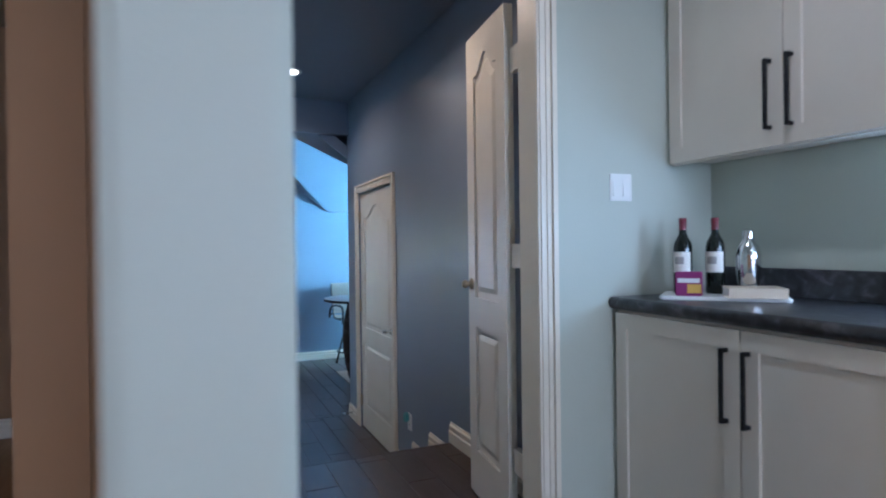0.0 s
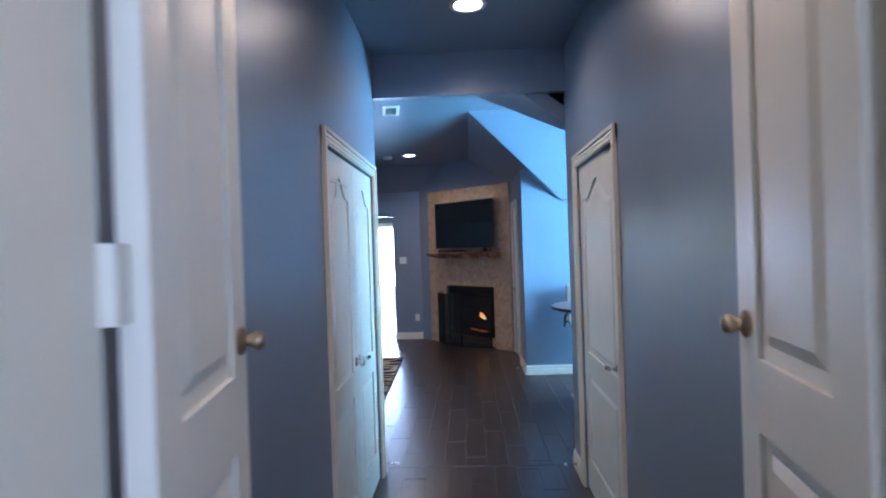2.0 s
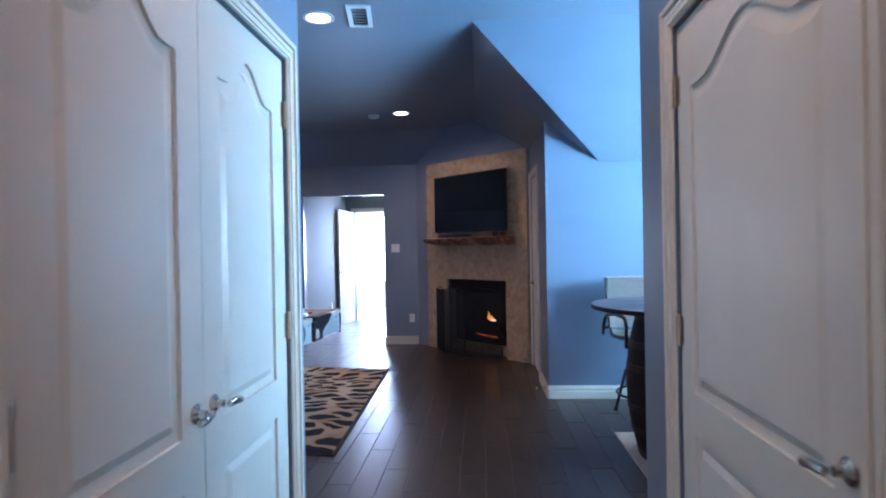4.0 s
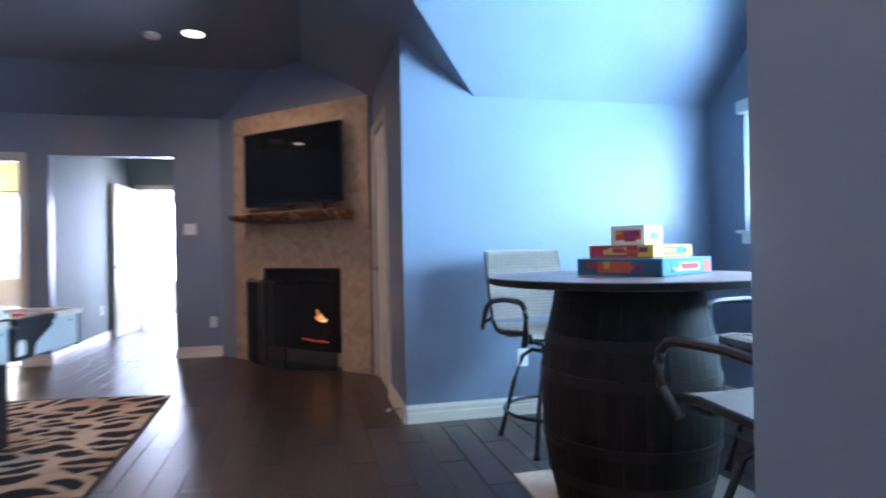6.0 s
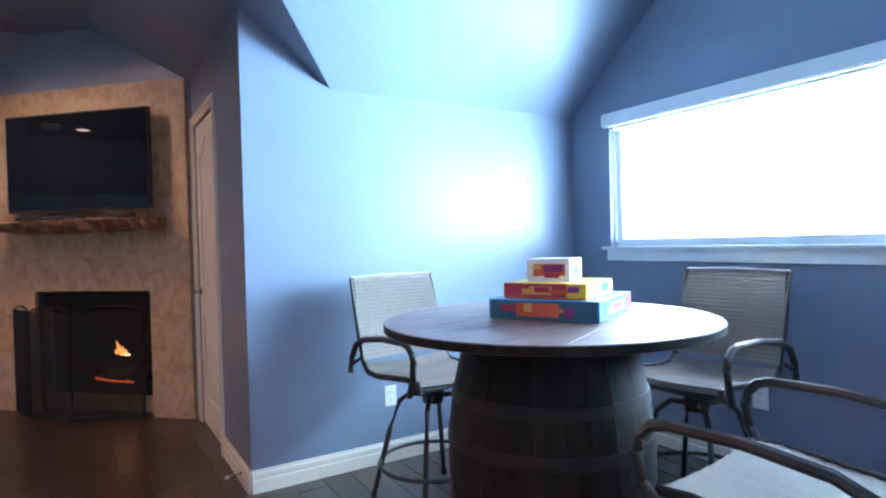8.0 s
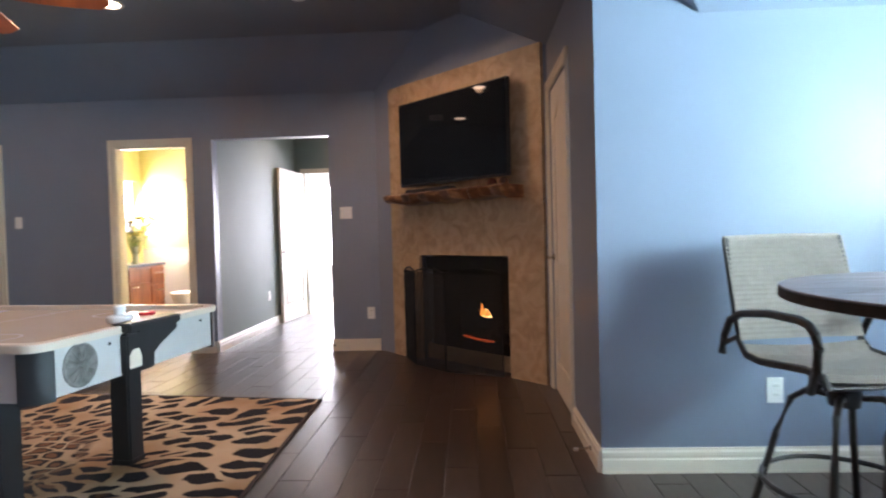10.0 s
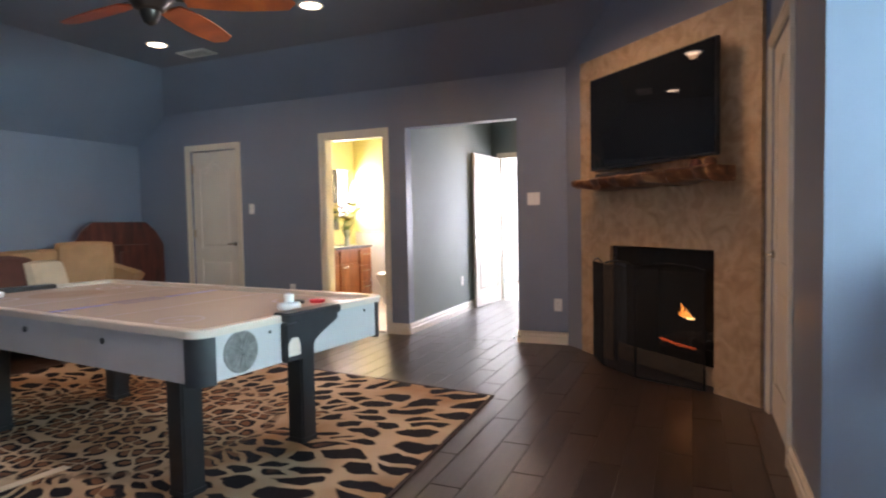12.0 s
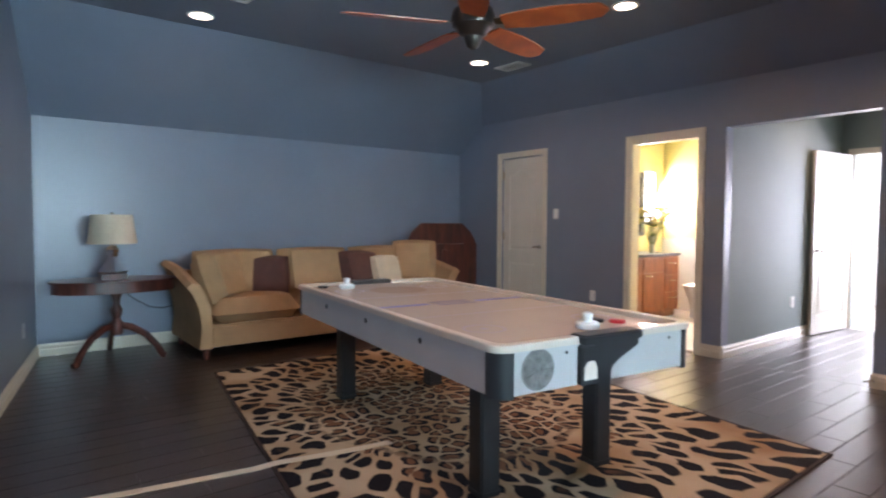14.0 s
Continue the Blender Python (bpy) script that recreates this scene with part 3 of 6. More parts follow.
baseboard((HR, 3.43), (HR, 3.745), (-1, 0), z=R)
baseboard((HR, 3.11), (HR, 3.43), (-1, 0), z=2 * R)
baseboard((HR, 2.0), (HR, 3.11), (-1, 0), z=UF)
baseboard((HL, 3.745), (HL, 3.88), (1, 0))
baseboard((HL, 3.43), (HL, 3.745), (1, 0), z=R)
baseboard((HL, 3.11), (HL, 3.43), (1, 0), z=2 * R)
baseboard((HL, 2.0), (HL, 3.11), (1, 0), z=UF)
baseboard((HL, 5.33), (HL, 5.41), (1, 0))
baseboard((1.37, BY), (1.62, BY), (0, -1), z=UF)
baseboard((0.262, 0.51), (0.262, BY), (1, 0), z=UF)
baseboard((HL - 0.12, 4.30), (-1.6, 4.30), (0, -1), z=UF)

# ---- doors ----
def arch_door(name, m, w, h, label, mir=1, lever=True, hinges=True, t=0.036, knob_z=0.92, knob_side=1, hinge_side=-1):
    """A two-panel door with an arched upper panel. Local: hinge edge at x 0, width to mir*w, face in the xz plane."""
    d = thing(name, label, "door", m)
    d["kind"] = "structure"
    st, r1, r2, r3 = min(0.11, w * 0.2), 0.20, 0.13, 0.11
    zm = h * 0.40
    bm = bmesh.new()

    def bx(x0, x1, y0, y1, z0, z1):
        x0, x1 = sorted((mir * x0, mir * x1))
        add_box(bm, x0, x1, y0, y1, z0, z1)
    bx(0, st, -t / 2, t / 2, 0, h)
    bx(w - st, w, -t / 2, t / 2, 0, h)
    bx(st, w - st, -t / 2, t / 2, 0, r1)
    bx(st, w - st, -t / 2, t / 2, zm - r2 / 2, zm + r2 / 2)
    n = 12
    pw = w - 2 * st
    rise = min(0.10, pw * 0.28)
    crown = [(st + pw * i / n, h - r3 - rise + rise * (0.5 - 0.5 * math.cos(2 * math.pi * min(max((i / n - 0.12) / 0.76, 0), 1)))) for i in range(n + 1)]
    for (xa, za), (xb, zb) in zip(crown, crown[1:]):
        lo = [bm.verts.new((mir * x, y, z)) for x, y, z in ((xa, -t / 2, za), (xb, -t / 2, zb), (xb, -t / 2, h), (xa, -t / 2, h))]
        hi = [bm.verts.new((v.co.x, t / 2, v.co.z)) for v in lo]
        bm.faces.new(lo)
        bm.faces.new(hi[::-1])
        for i in (0, 2):
            bm.faces.new((lo[i], hi[i], hi[(i + 1) % 4], lo[(i + 1) % 4]))
    bmesh.ops.remove_doubles(bm, verts=bm.verts, dist=1e-5)
    part("frame", bm, M_DOOR, d)
    core = bmesh.new()
    bxs = (mir * (st - 0.004), mir * (w - st + 0.004))
    add_box(core, min(bxs), max(bxs), -0.008, 0.008, r1 - 0.004, h - 0.05)
    part("core_board", core, M_DOOR, d)
    g = 0.028
    for side in (-1, 1):
        for z0, z1, top in ((r1 + g, zm - r2 / 2 - g, 0), (zm + r2 / 2 + g, h - r3 - rise - g, 1)):
            pm = bmesh.new()
            outl = [(st + g, z0), (w - st - g, z0)]
            if top:
                outl += [(x if st + g < x < w - st - g else min(max(x, st + g), w - st - g), z - g) for x, z in crown[::-1]]
            else:
                outl += [(w - st - g, z1), (st + g, z1)]
            cx = sum(o[0] for o in outl) / len(outl)
            cz = (z0 + z1) / 2
            a = [pm.verts.new((mir * x, side * 0.008, z)) for x, z in outl]
            b = [pm.verts.new((mir * (x + math.copysign(0.022, cx - x)), side * 0.0155, z + math.copysign(0.022, cz - z))) for x, z in outl]
            for i in range(len(outl)):
                j = (i + 1) % len(outl)
                pm.faces.new((a[i], a[j], b[j], b[i]))
            pm.faces.new(b)
            part("panel", pm, M_DOOR, d)
    if knob_side:
        kx = mir * (w - (0.048 if w < 0.65 else 0.06))
        for side in (-1, 1):
            if lever == "inner" and side != knob_side:
                continue
            hm = bmesh.new()
            rot = Matrix.Translation((kx, side * t / 2, knob_z)) @ Matrix.Rotation(radians(-90 * side), 4, 'X')
            lathe(hm, [(0.025, 0), (0.026, 0.005), (0.021, 0.009), (0.011, 0.014), (0.010, 0.030)], 18, rot)
            if lever is True:
                tube(hm, [(kx, side * (t / 2 + 0.045), knob_z), (kx - mir * 0.03, side * (t / 2 + 0.052), knob_z + 0.002), (kx - mir * 0.05, side * (t / 2 + 0.052), knob_z - 0.002), (kx - mir * 0.068, side * (t / 2 + 0.046), knob_z - 0.006)], 0.009, 8, 1.2)
            else:
                lathe(hm, [(0.009, 0.018), (0.014, 0.023), (0.018, 0.031), (0.017, 0.039), (0.012, 0.045), (0.004, 0.047)], 18, rot)
            part("door_handle", hm, M_CHROME if lever is True else M_BRASS, d, "satin metal handle", True)
    if hinges:
        for z in (0.22, h * 0.52, h - 0.20):
            km = bmesh.new()
            lathe(km, [(0.006, -0.052), (0.009, -0.047), (0.009, 0.047), (0.006, 0.052)], 12, Matrix.Translation((mir * 0.003, hinge_side * (t / 2 + 0.009), z)))
            add_box(km, *sorted((mir * 0.003, mir * 0.022)), *sorted((hinge_side * (t / 2 - 0.002), hinge_side * (t / 2 + 0.0025))), z - 0.045, z + 0.045)
            part("hinge", km, M_BRASS, d)
    return d


# upper double doors, both swung into the hall
door_1 = arch_door("door_1", pose(1.305, 2.020, UF + 0.012, 0, 0, 83), 0.45, 2.02, "narrow cream two-panel door swung open into the hall", 1, False, False, knob_z=0.93)
door_2 = arch_door("door_2", pose(0.449, 1.970, UF + 0.012, 0, 0, 98.5), 0.45, 2.02, "narrow cream two-panel door swung open into the hall", 1, False, False, knob_z=0.93)
for d, sx, reach_in in ((door_1, 1, 0.108), (door_2, -1, 0.034)):
    for z in (0.28, 1.06, 1.80):
        hb = boxes((-reach_in, -0.0005, *sorted((-0.004 * sx, -0.030 * sx)), z - 0.045, z + 0.045))
        part("hinge", hb, M_DOOR, d, "painted-over butt hinge")
# hall closet doors
arch_door("door_3", pose(HR + 0.03, 5.06, 0.012, 0, 0, -90), 0.92, 2.01, "closed cream two-panel door in the hall", 1, True, True)
arch_door("door_4", pose(HL - 0.03, 3.955, 0.012, 0, 0, 90), 0.643, 2.02, "closed cream leaf of a double closet door", 1, True, True)
arch_door("door_5", pose(HL - 0.03, 5.245, 0.012, 0, 0, 90), 0.643, 2.02, "closed cream leaf of a double closet door", -1, True, True)
arch_door("door_6", pose(-4.455, N_Y + 0.04, 0.012), 0.68, 2.01, "closed cream two-panel closet door", 1, True, True)
arch_door("door_7", pose(1.500, 9.015, 0.012, 0, 0, 90), 0.72, 2.06, "closed cream door beside the fireplace", 1, True, True, hinge_side=1)
arch_door("door_8", pose(-1.475, 13.955, 0.012, 0, 0, -94.5), 0.86, 2.01, "white door standing open at the corridor end", 1, True, True)

# over-door hanger on the hall closet
hk = thing("door_hook", "white metal over-door hook on the closet leaf", "hook")
hb = bmesh.new()
tube(hb, [(HL + 0.004, 4.02, 1.875), (HL + 0.03, 4.02, 1.87), (HL + 0.03, 4.02, 1.82), (HL + 0.02, 4.02, 1.80)], 0.005)
tube(hb, [(HL + 0.01, 4.02, 1.875), (HL + 0.035, 4.10, 1.872), (HL + 0.035, 4.24, 1.872)], 0.005)
part("hook_wire", hb, M_WHITE, hk)


# ---- plates, outlets, switches ----
def plate(kind, m, w=0.072, h=0.115, gangs=1, label=""):
    ob = thing(kind, label or ("white duplex wall outlet" if kind == "wall_outlet" else "white rocker light switch plate"), "outlet" if kind == "wall_outlet" else "switch", m, "wall plates")
    bm = soften(boxes((-w / 2, w / 2, -0.006, 0, -h / 2, h / 2)), 0.002)
    part("cover_plate", bm, M_WHITE, ob)
    if kind == "wall_outlet":
        for z in (-0.02, 0.02):
            part("socket", soften(boxes((-0.015, 0.015, -0.009, -0.004, z - 0.013, z + 0.013)), 0.002), M_WHITE, ob)
            part("slot", boxes((-0.007, -0.005, -0.0095, -0.0085, z - 0.004, z + 0.005), (0.005, 0.007, -0.0095, -0.0085, z - 0.004, z + 0.005)), M_BLKP, ob)
    else:
        for g in range(gangs):
            x = (g - (gangs - 1) / 2) * 0.046
            rk = bmesh.new()
            prism(rk, [(-0.0035, -0.033), (-0.012, -0.033), (-0.006, 0.033), (-0.0035, 0.033)], x - 0.016, x + 0.016, Matrix(((0, 0, 1, 0), (1, 0, 0, 0), (0, 1, 0, 0), (0, 0, 0, 1))))
            part("rocker", rk, M_WHITE, ob)
    return ob


plate("light_switch", pose(-0.285, N_Y, 1.34), 0.117, 0.115, 2)
plate("wall_outlet", pose(-0.068, N_Y, 0.365))
plate("light_switch", pose(-3.56, N_Y, 1.33))
plate("wall_outlet", pose(-3.02, N_Y, 0.43))
plate("wall_outlet", pose(2.25, B_Y, 0.37, 0, 0, 0))
plate("wall_outlet", pose(E_X, 7.0, 0.41, 0, 0, -90), 0.08, 0.12)
plate("wall_outlet", pose(HR, 3.80, 0.38, 0, 0, -90))
plate("wall_outlet", pose(-4.6, 6.235, 0.36, 0, 0, 170.2))
plate("wall_outlet", pose(-1.59, 12.75, 0.40, 0, 0, 90))
plate("light_switch", pose(1.645, BY, 1.775), 0.10, 0.10, 2)
nl = thing("night_light", "small teal plug-in night light on an outlet", "night light")
part("body", soften(boxes((HR - 0.045, HR - 0.010, 3.785, 3.825, 0.385, 0.445)), 0.008), mat("teal_plastic", (0.10, 0.34, 0.38), 0.3), nl, "", True)


# ---- recessed lights, vents, detectors ----
def downlight(x, y, z, watts, tone=(1.0, 0.66, 0.36)):
    ob = thing("recessed_light", "lit round recessed ceiling light with a white ring", "ceiling light", pose(x, y, z), "recessed ceiling lights")
    bm = bmesh.new()
    n = 28
    prof = [(0.105, 0.0), (0.102, -0.006), (0.083, -0.007), (0.076, 0.0)]
    rings = [[bm.verts.new((r * math.cos(2 * math.pi * i / n), r * math.sin(2 * math.pi * i / n), zz)) for i in range(n)] for r, zz in prof]
    for a, b in zip(rings, rings[1:]):
        for i in range(n):
            bm.faces.new((a[i], a[(i + 1) % n], b[(i + 1) % n], b[i]))
    part("trim_ring", bm, M_WHITE, ob, "", True)
    g = bmesh.new()
    lathe(g, [(0.078, -0.0035), (0.078, -0.002)], 28)
    part("lens", g, M_LAMPGLOW, ob)
    data = bpy.data.lights.new("recessed_bulb", 'SPOT')
    data.energy, data.color, data.shadow_soft_size, data.spot_size, data.spot_blend = watts, tone, 0.05, radians(158), 0.7
    lo = new("recessed_bulb", data)
    lo.matrix_world = look((x, y, z - 0.02), (x, y + 0.001, 0))
    return ob


# the last one is unseen, added to give the next room its warm light
for x, y, w in ((0.87, 4.60, 46), (0.87, 2.75, 50), (0.01, 9.86, 90), (-0.16, 7.02, 42), (-1.76, 9.95, 46), (-3.68, 10.15, 32), (-4.05, 7.45, 24), (-1.9, 7.2, 16), (-0.7, 0.2, 26)):
    downlight(x, y, CEIL, w)
downlight(-1.0, 12.75, 2.6, 26)
# two unseen ceiling lights, added only to brighten the bar
for y in (0.95, -0.7):
    downlight(1.15, y, CEIL, 22, (1.0, 0.93, 0.82))


def vent(x, y, w, l, rz=0):
    ob = thing("ceiling_vent", "white louvred ceiling air vent", "vent", pose(x, y, CEIL, 0, 0, rz), "ceiling vents")
    part("frame", boxes((-w / 2, w / 2, -l / 2, -l / 2 + 0.03, -0.01, 0), (-w / 2, w / 2, l / 2 - 0.03, l / 2, -0.01, 0), (-w / 2, -w / 2 + 0.03, -l / 2 + 0.03, l / 2 - 0.03, -0.01, 0), (w / 2 - 0.03, w / 2, -l / 2 + 0.03, l / 2 - 0.03, -0.01, 0)), M_WHITE, ob)
    part("backing", boxes((-w / 2 + 0.03, w / 2 - 0.03, -l / 2 + 0.03, l / 2 - 0.03, -0.002, -0.001)), M_BLKP, ob)
    k = 7
    for i in range(k):
        yy = -l / 2 + 0.04 + (l - 0.08) * i / (k - 1)
        sl = bmesh.new()
        add_box(sl, -w / 2 + 0.03, w / 2 - 0.03, -0.009, 0.009, -0.001, 0.001, pose(0, yy, -0.007, 35))
        part("slat", sl, M_WHITE, ob)
    return ob


vent(0.12, 7.02, 0.16, 0.36, 8)
vent(-3.56, 10.52, 0.36, 0.20, 0)
vent(-3.35, 7.55, 0.36, 0.20, 0)
sd = thing("smoke_detector", "small white round smoke detector on the ceiling", "detector", pose(-0.32, 9.93, CEIL))
part("body", lathe(bmesh.new(), [(0.045, -0.036), (0.060, -0.030), (0.066, -0.012), (0.066, 0)], 24), M_WHITE, sd, "", True)

# ---- fireplace corner ----
fpl = thing("fireplace", "stone-faced corner gas fireplace with a lit fire", "fireplace")
HS0, HS1, HZ = 0.38, 1.407, 0.93
for a, b, c, d in ((0.0, HS0, 0, 2.455), (HS1, 1.745, 0, 2.455), (HS0, HS1, HZ, 2.455)):
    bm = bmesh.new()
    add_box(bm, a, b, -0.03, 0.0, c, d, FPM)
    part("stone_facing", bm, M_STONE, fpl, "tan travertine facing")
for b in ((HS0 - 0.02, HS0, -0.50, -0.03, 0, HZ + 0.02), (HS1, HS1 + 0.02, -0.50, -0.03, 0, HZ + 0.02), (HS0, HS1, -0.52, -0.50, 0, HZ), (HS0, HS1, -0.50, -0.03, HZ, HZ + 0.02)):
    fb = bmesh.new()
    add_box(fb, *b, FPM)
    part("firebox_panel", fb, M_SOOT, fpl, "sooty black firebox")
for z0, z1 in ((0.80, 0.915), (0.02, 0.14)):
    gr = bmesh.new()
    add_box(gr, HS0 + 0.02, HS1 - 0.02, -0.08, -0.06, z0, z1, FPM)
    part("louvre_panel", gr, M_BLACK if z0 > 0.5 else M_STONE, fpl)
for k in range(4):
    lg = bmesh.new()
    a, b = fp(0.72 + 0.06 * k, 0.20 + 0.05 * (k % 2), -0.24 - 0.03 * k), fp(1.22 - 0.05 * k, 0.24 + 0.06 * ((k + 1) % 2), -0.30 + 0.03 * k)
    tube(lg, [a, a.lerp(b, 0.35) + Vector((0, 0, 0.012)), a.lerp(b, 0.7), b], 0.045, 9)
    part("gas_log", lg, M_SOOT, fpl, "charred ceramic log")
eb = bmesh.new()
tube(eb, [fp(0.76, 0.235, -0.16), fp(0.94, 0.22, -0.15), fp(1.10, 0.215, -0.16)], 0.009, 6)
part("ember_bar", eb, M_EMBER, fpl)
for s, hh, r in ((0.935, 0.12, 0.014), (0.962, 0.07, 0.016), (0.905, 0.05, 0.012), (0.985, 0.045, 0.013), (0.95, 0.045, 0.018)):
    fm = bmesh.new()
    base = fp(s, 0.41, -0.25)
    lathe(fm, [(r * 0.5, 0), (r, hh * 0.18), (r * 0.75, hh * 0.4), (r * 0.4, hh * 0.68), (0.003, hh)], 10, Matrix.Translation(base) @ Matrix.Rotation(radians(6 * (s - 1.08) * 30), 4, 'Y'))
    for v in fm.verts:
        v.co.x += 0.012 * math.sin(v.co.z * 40)
    part("flame", fm, M_FLAME, fpl, "", True)
    core = bmesh.new()
    lathe(core, [(r * 0.3, 0), (r * 0.62, hh * 0.16), (r * 0.3, hh * 0.42), (0.002, hh * 0.6)], 8, Matrix.Translation(base + Vector((0.4 * r, -r * 0.85, -0.012))))
    part("flame_core", core, M_CORE, fpl, "", True)
fire_data = bpy.data.lights.new("fire_glow", 'POINT')
fire_data.energy, fire_data.color, fire_data.shadow_soft_size = 0.35, (1.0, 0.42, 0.12), 0.08
new("fire_glow", fire_data).location = fp(0.96, 0.52, -0.20)

# folding screen in front of the hearth
scr = thing("fireplace_screen", "black three-fold arched mesh fireplace screen on the floor", "fire screen")
M_MESH = mat("fine_black_mesh", (0.012, 0.012, 0.012), 0.6, metal=0.3)
folds = [(fp(0.235, 0, 0.05), fp(0.50, 0, 0.17)), (fp(0.50, 0, 0.17), fp(0.90, 0, 0.20)), (fp(0.905, 0, 0.20), fp(1.36, 0, 0.03))]
for a, b in folds:
    zl = 0.80
    fr = bmesh.new()
    pts = [a + Vector((0, 0, 0.012))] + [a.lerp(b, i / 8) + Vector((0, 0, zl + 0.03 * math.sin(math.pi * i / 8))) for i in range(9)] + [b + Vector((0, 0, 0.012))]
    tube(fr, pts + [pts[0]], 0.008, 6)
    part("frame", fr, M_BLACK, scr)
    wires = bmesh.new()
    dv = (b - a)
    nw = int(dv.length / 0.012)
    top = zl
    for i in range(1, nw):
        p = a + dv * (i / nw)
        tube(wires, [p + Vector((0, 0, 0.015)), p + Vector((0, 0, top))], 0.0026, 3)
    for i in range(1, int(top / 0.012)):
        tube(wires, [a + Vector((0, 0, 0.012 * i)), b + Vector((0, 0, 0.012 * i))], 0.0026, 3)
    part("mesh_panel", wires, M_MESH, scr)

mantel = thing("mantel_shelf", "live-edge reddish wood mantel shelf under the television", "shelf")
mb = bmesh.new()
rows = []
random.seed(4)
NS = 26
for i in range(NS + 1):
    s = 0.185 + 1.385 * i / NS
    dep = 0.235 + 0.018 * math.sin(i * 1.3) + 0.012 * math.sin(i * 2.9)
    lowz = 1.37 + 0.012 * math.sin(i * 0.9) + (0.02 if i < 2 else 0)
    rows.append([fp(s, 1.457, 0.0), fp(s, 1.460, dep - 0.02), fp(s, 1.446, dep), fp(s, 1.415, dep - 0.012 + 0.01 * math.sin(i)), fp(s, lowz + 0.01, dep - 0.035), fp(s, lowz, dep - 0.07), fp(s, lowz + 0.004, 0.0)])
vr = [[mb.verts.new(p) for p in r] for r in rows]
for a, b in zip(vr, vr[1:]):
    for k in range(7):
        mb.faces.new((a[k], a[(k + 1) % 7], b[(k + 1) % 7], b[k]))
mb.faces.new(vr[0])
mb.faces.new(vr[-1][::-1])
part("slab", mb, M_LOG, mantel, "", True)
tv = thing("television", "large black flat television on a wall mount, switched off", "television")
tb = bmesh.new()
add_box(tb, 0.285, 1.525, 0.075, 0.115, 1.525, 2.245, FPM)
part("casing", soften(tb, 0.006), M_BLKP, tv)
tb = bmesh.new()
add_box(tb, 0.297, 1.513, 0.1155, 0.1175, 1.542, 2.233, FPM)
part("screen", tb, M_SCREEN, tv, "glossy black screen")
tb = bmesh.new()
add_box(tb, 0.55, 1.05, 0.0, 0.074, 1.70, 2.10, FPM)
part("wall_bracket", tb, M_BLACK, tv)
sb = thing("sound_bar", "slim black sound bar lying on the mantel", "speaker")
tb = bmesh.new()
add_box(tb, 0.36, 0.94, 0.06, 0.13, 1.4605, 1.497, FPM)
part("body", soften(tb, 0.008), M_BLKP, sb)
for k, (s, c) in enumerate(((1.34, M_PIL1), (1.46, M_WHITE))):
    o = thing("mantel_ornament", "small dark keepsake on the mantel shelf", "ornament")
    om = bmesh.new()
    lathe(om, [(0.035, 0), (0.04, 0.02), (0.03, 0.05), (0.01, 0.06)], 14, Matrix.Translation(fp(s, 1.4605, 0.09)))
    part("body", om, c if k == 0 else M_LOG, o, "", True)


def doorstop(x, y, nx, ny):
    ob = thing("door_stop", "spring door stop with a white tip on the baseboard", "door stop")
    m = Matrix.Translation((x, y, 0.06)) @ Vector((nx, ny, 0)).to_track_quat('Z', 'Y').to_matrix().to_4x4()
    part("spring", lathe(bmesh.new(), [(0.012, 0.0), (0.012, 0.004), (0.005, 0.006), (0.005, 0.065)], 10, m), M_CHROME, ob, "", True)
    part("tip", lathe(bmesh.new(), [(0.008, 0.065), (0.009, 0.07), (0.008, 0.085)], 10, m), M_WHITE, ob, "", True)


doorstop(1.457, 8.45, -1, -0.2)
doorstop(1.512, 5.30, -1, 0)
doorstop(0.215, 5.37, 1, 0)
doorstop(-0.43, 11.232, -0.4, -1)

# ---- air hockey table ----
TM = pose(-1.692, 8.205, 0, 0, 0, -7)
M_GRILLE = mat("grey_grille", (0.17, 0.165, 0.16), 0.5, var=0.4, scale=40)
ht = thing("air_hockey_table", "white and silver air hockey table with black legs on the rug", "game table", TM)
TL, TW, TZ = 1.225, 0.57, 0.775


def rounded_rect(hx, hy, r, n=5):
    return [(sx * (hx - r) + r * math.cos(radians(a0 + 90 * i / n)), sy * (hy - r) + r * math.sin(radians(a0 + 90 * i / n))) for sx, sy, a0 in ((1, 1, 0), (-1, 1, 90), (-1, -1, 180), (1, -1, 270)) for i in range(n + 1)]


part("playfield", prism(bmesh.new(), rounded_rect(TL - 0.05, TW - 0.05, 0.05), TZ - 0.05, TZ - 0.022), M_PLAY, ht, "glossy cream playing surface")
rim = bmesh.new()
ro, ri = rounded_rect(TL, TW, 0.07), rounded_rect(TL - 0.045, TW - 0.045, 0.05)
levels = [(ro, TZ - 0.03), (ro, TZ - 0.004), ([((a[0] * 0.9 + b[0] * 0.1), (a[1] * 0.9 + b[1] * 0.1)) for a, b in zip(ro, ri)], TZ), (ri, TZ - 0.002), (ri, TZ - 0.024)]
rr = [[rim.verts.new((x, y, z)) for x, y in ring] for ring, z in levels]
for a, b in zip(rr, rr[1:] + rr[:1]):
    for i in range(len(a)):
        j = (i + 1) % len(a)
        rim.faces.new((a[i], a[j], b[j], b[i]))
part("rim", rim, mat("cream_rim_plastic", (0.62, 0.53, 0.46), 0.35, var=0.04), ht, "raised white rim", True)
for y0, y1 in ((-TW + 0.012, -TW + 0.03), (TW - 0.03, TW - 0.012)):
    part("side_apron", boxes((-TL + 0.07, TL - 0.07, y0, y1, 0.575, TZ - 0.031)), M_APRON, ht)
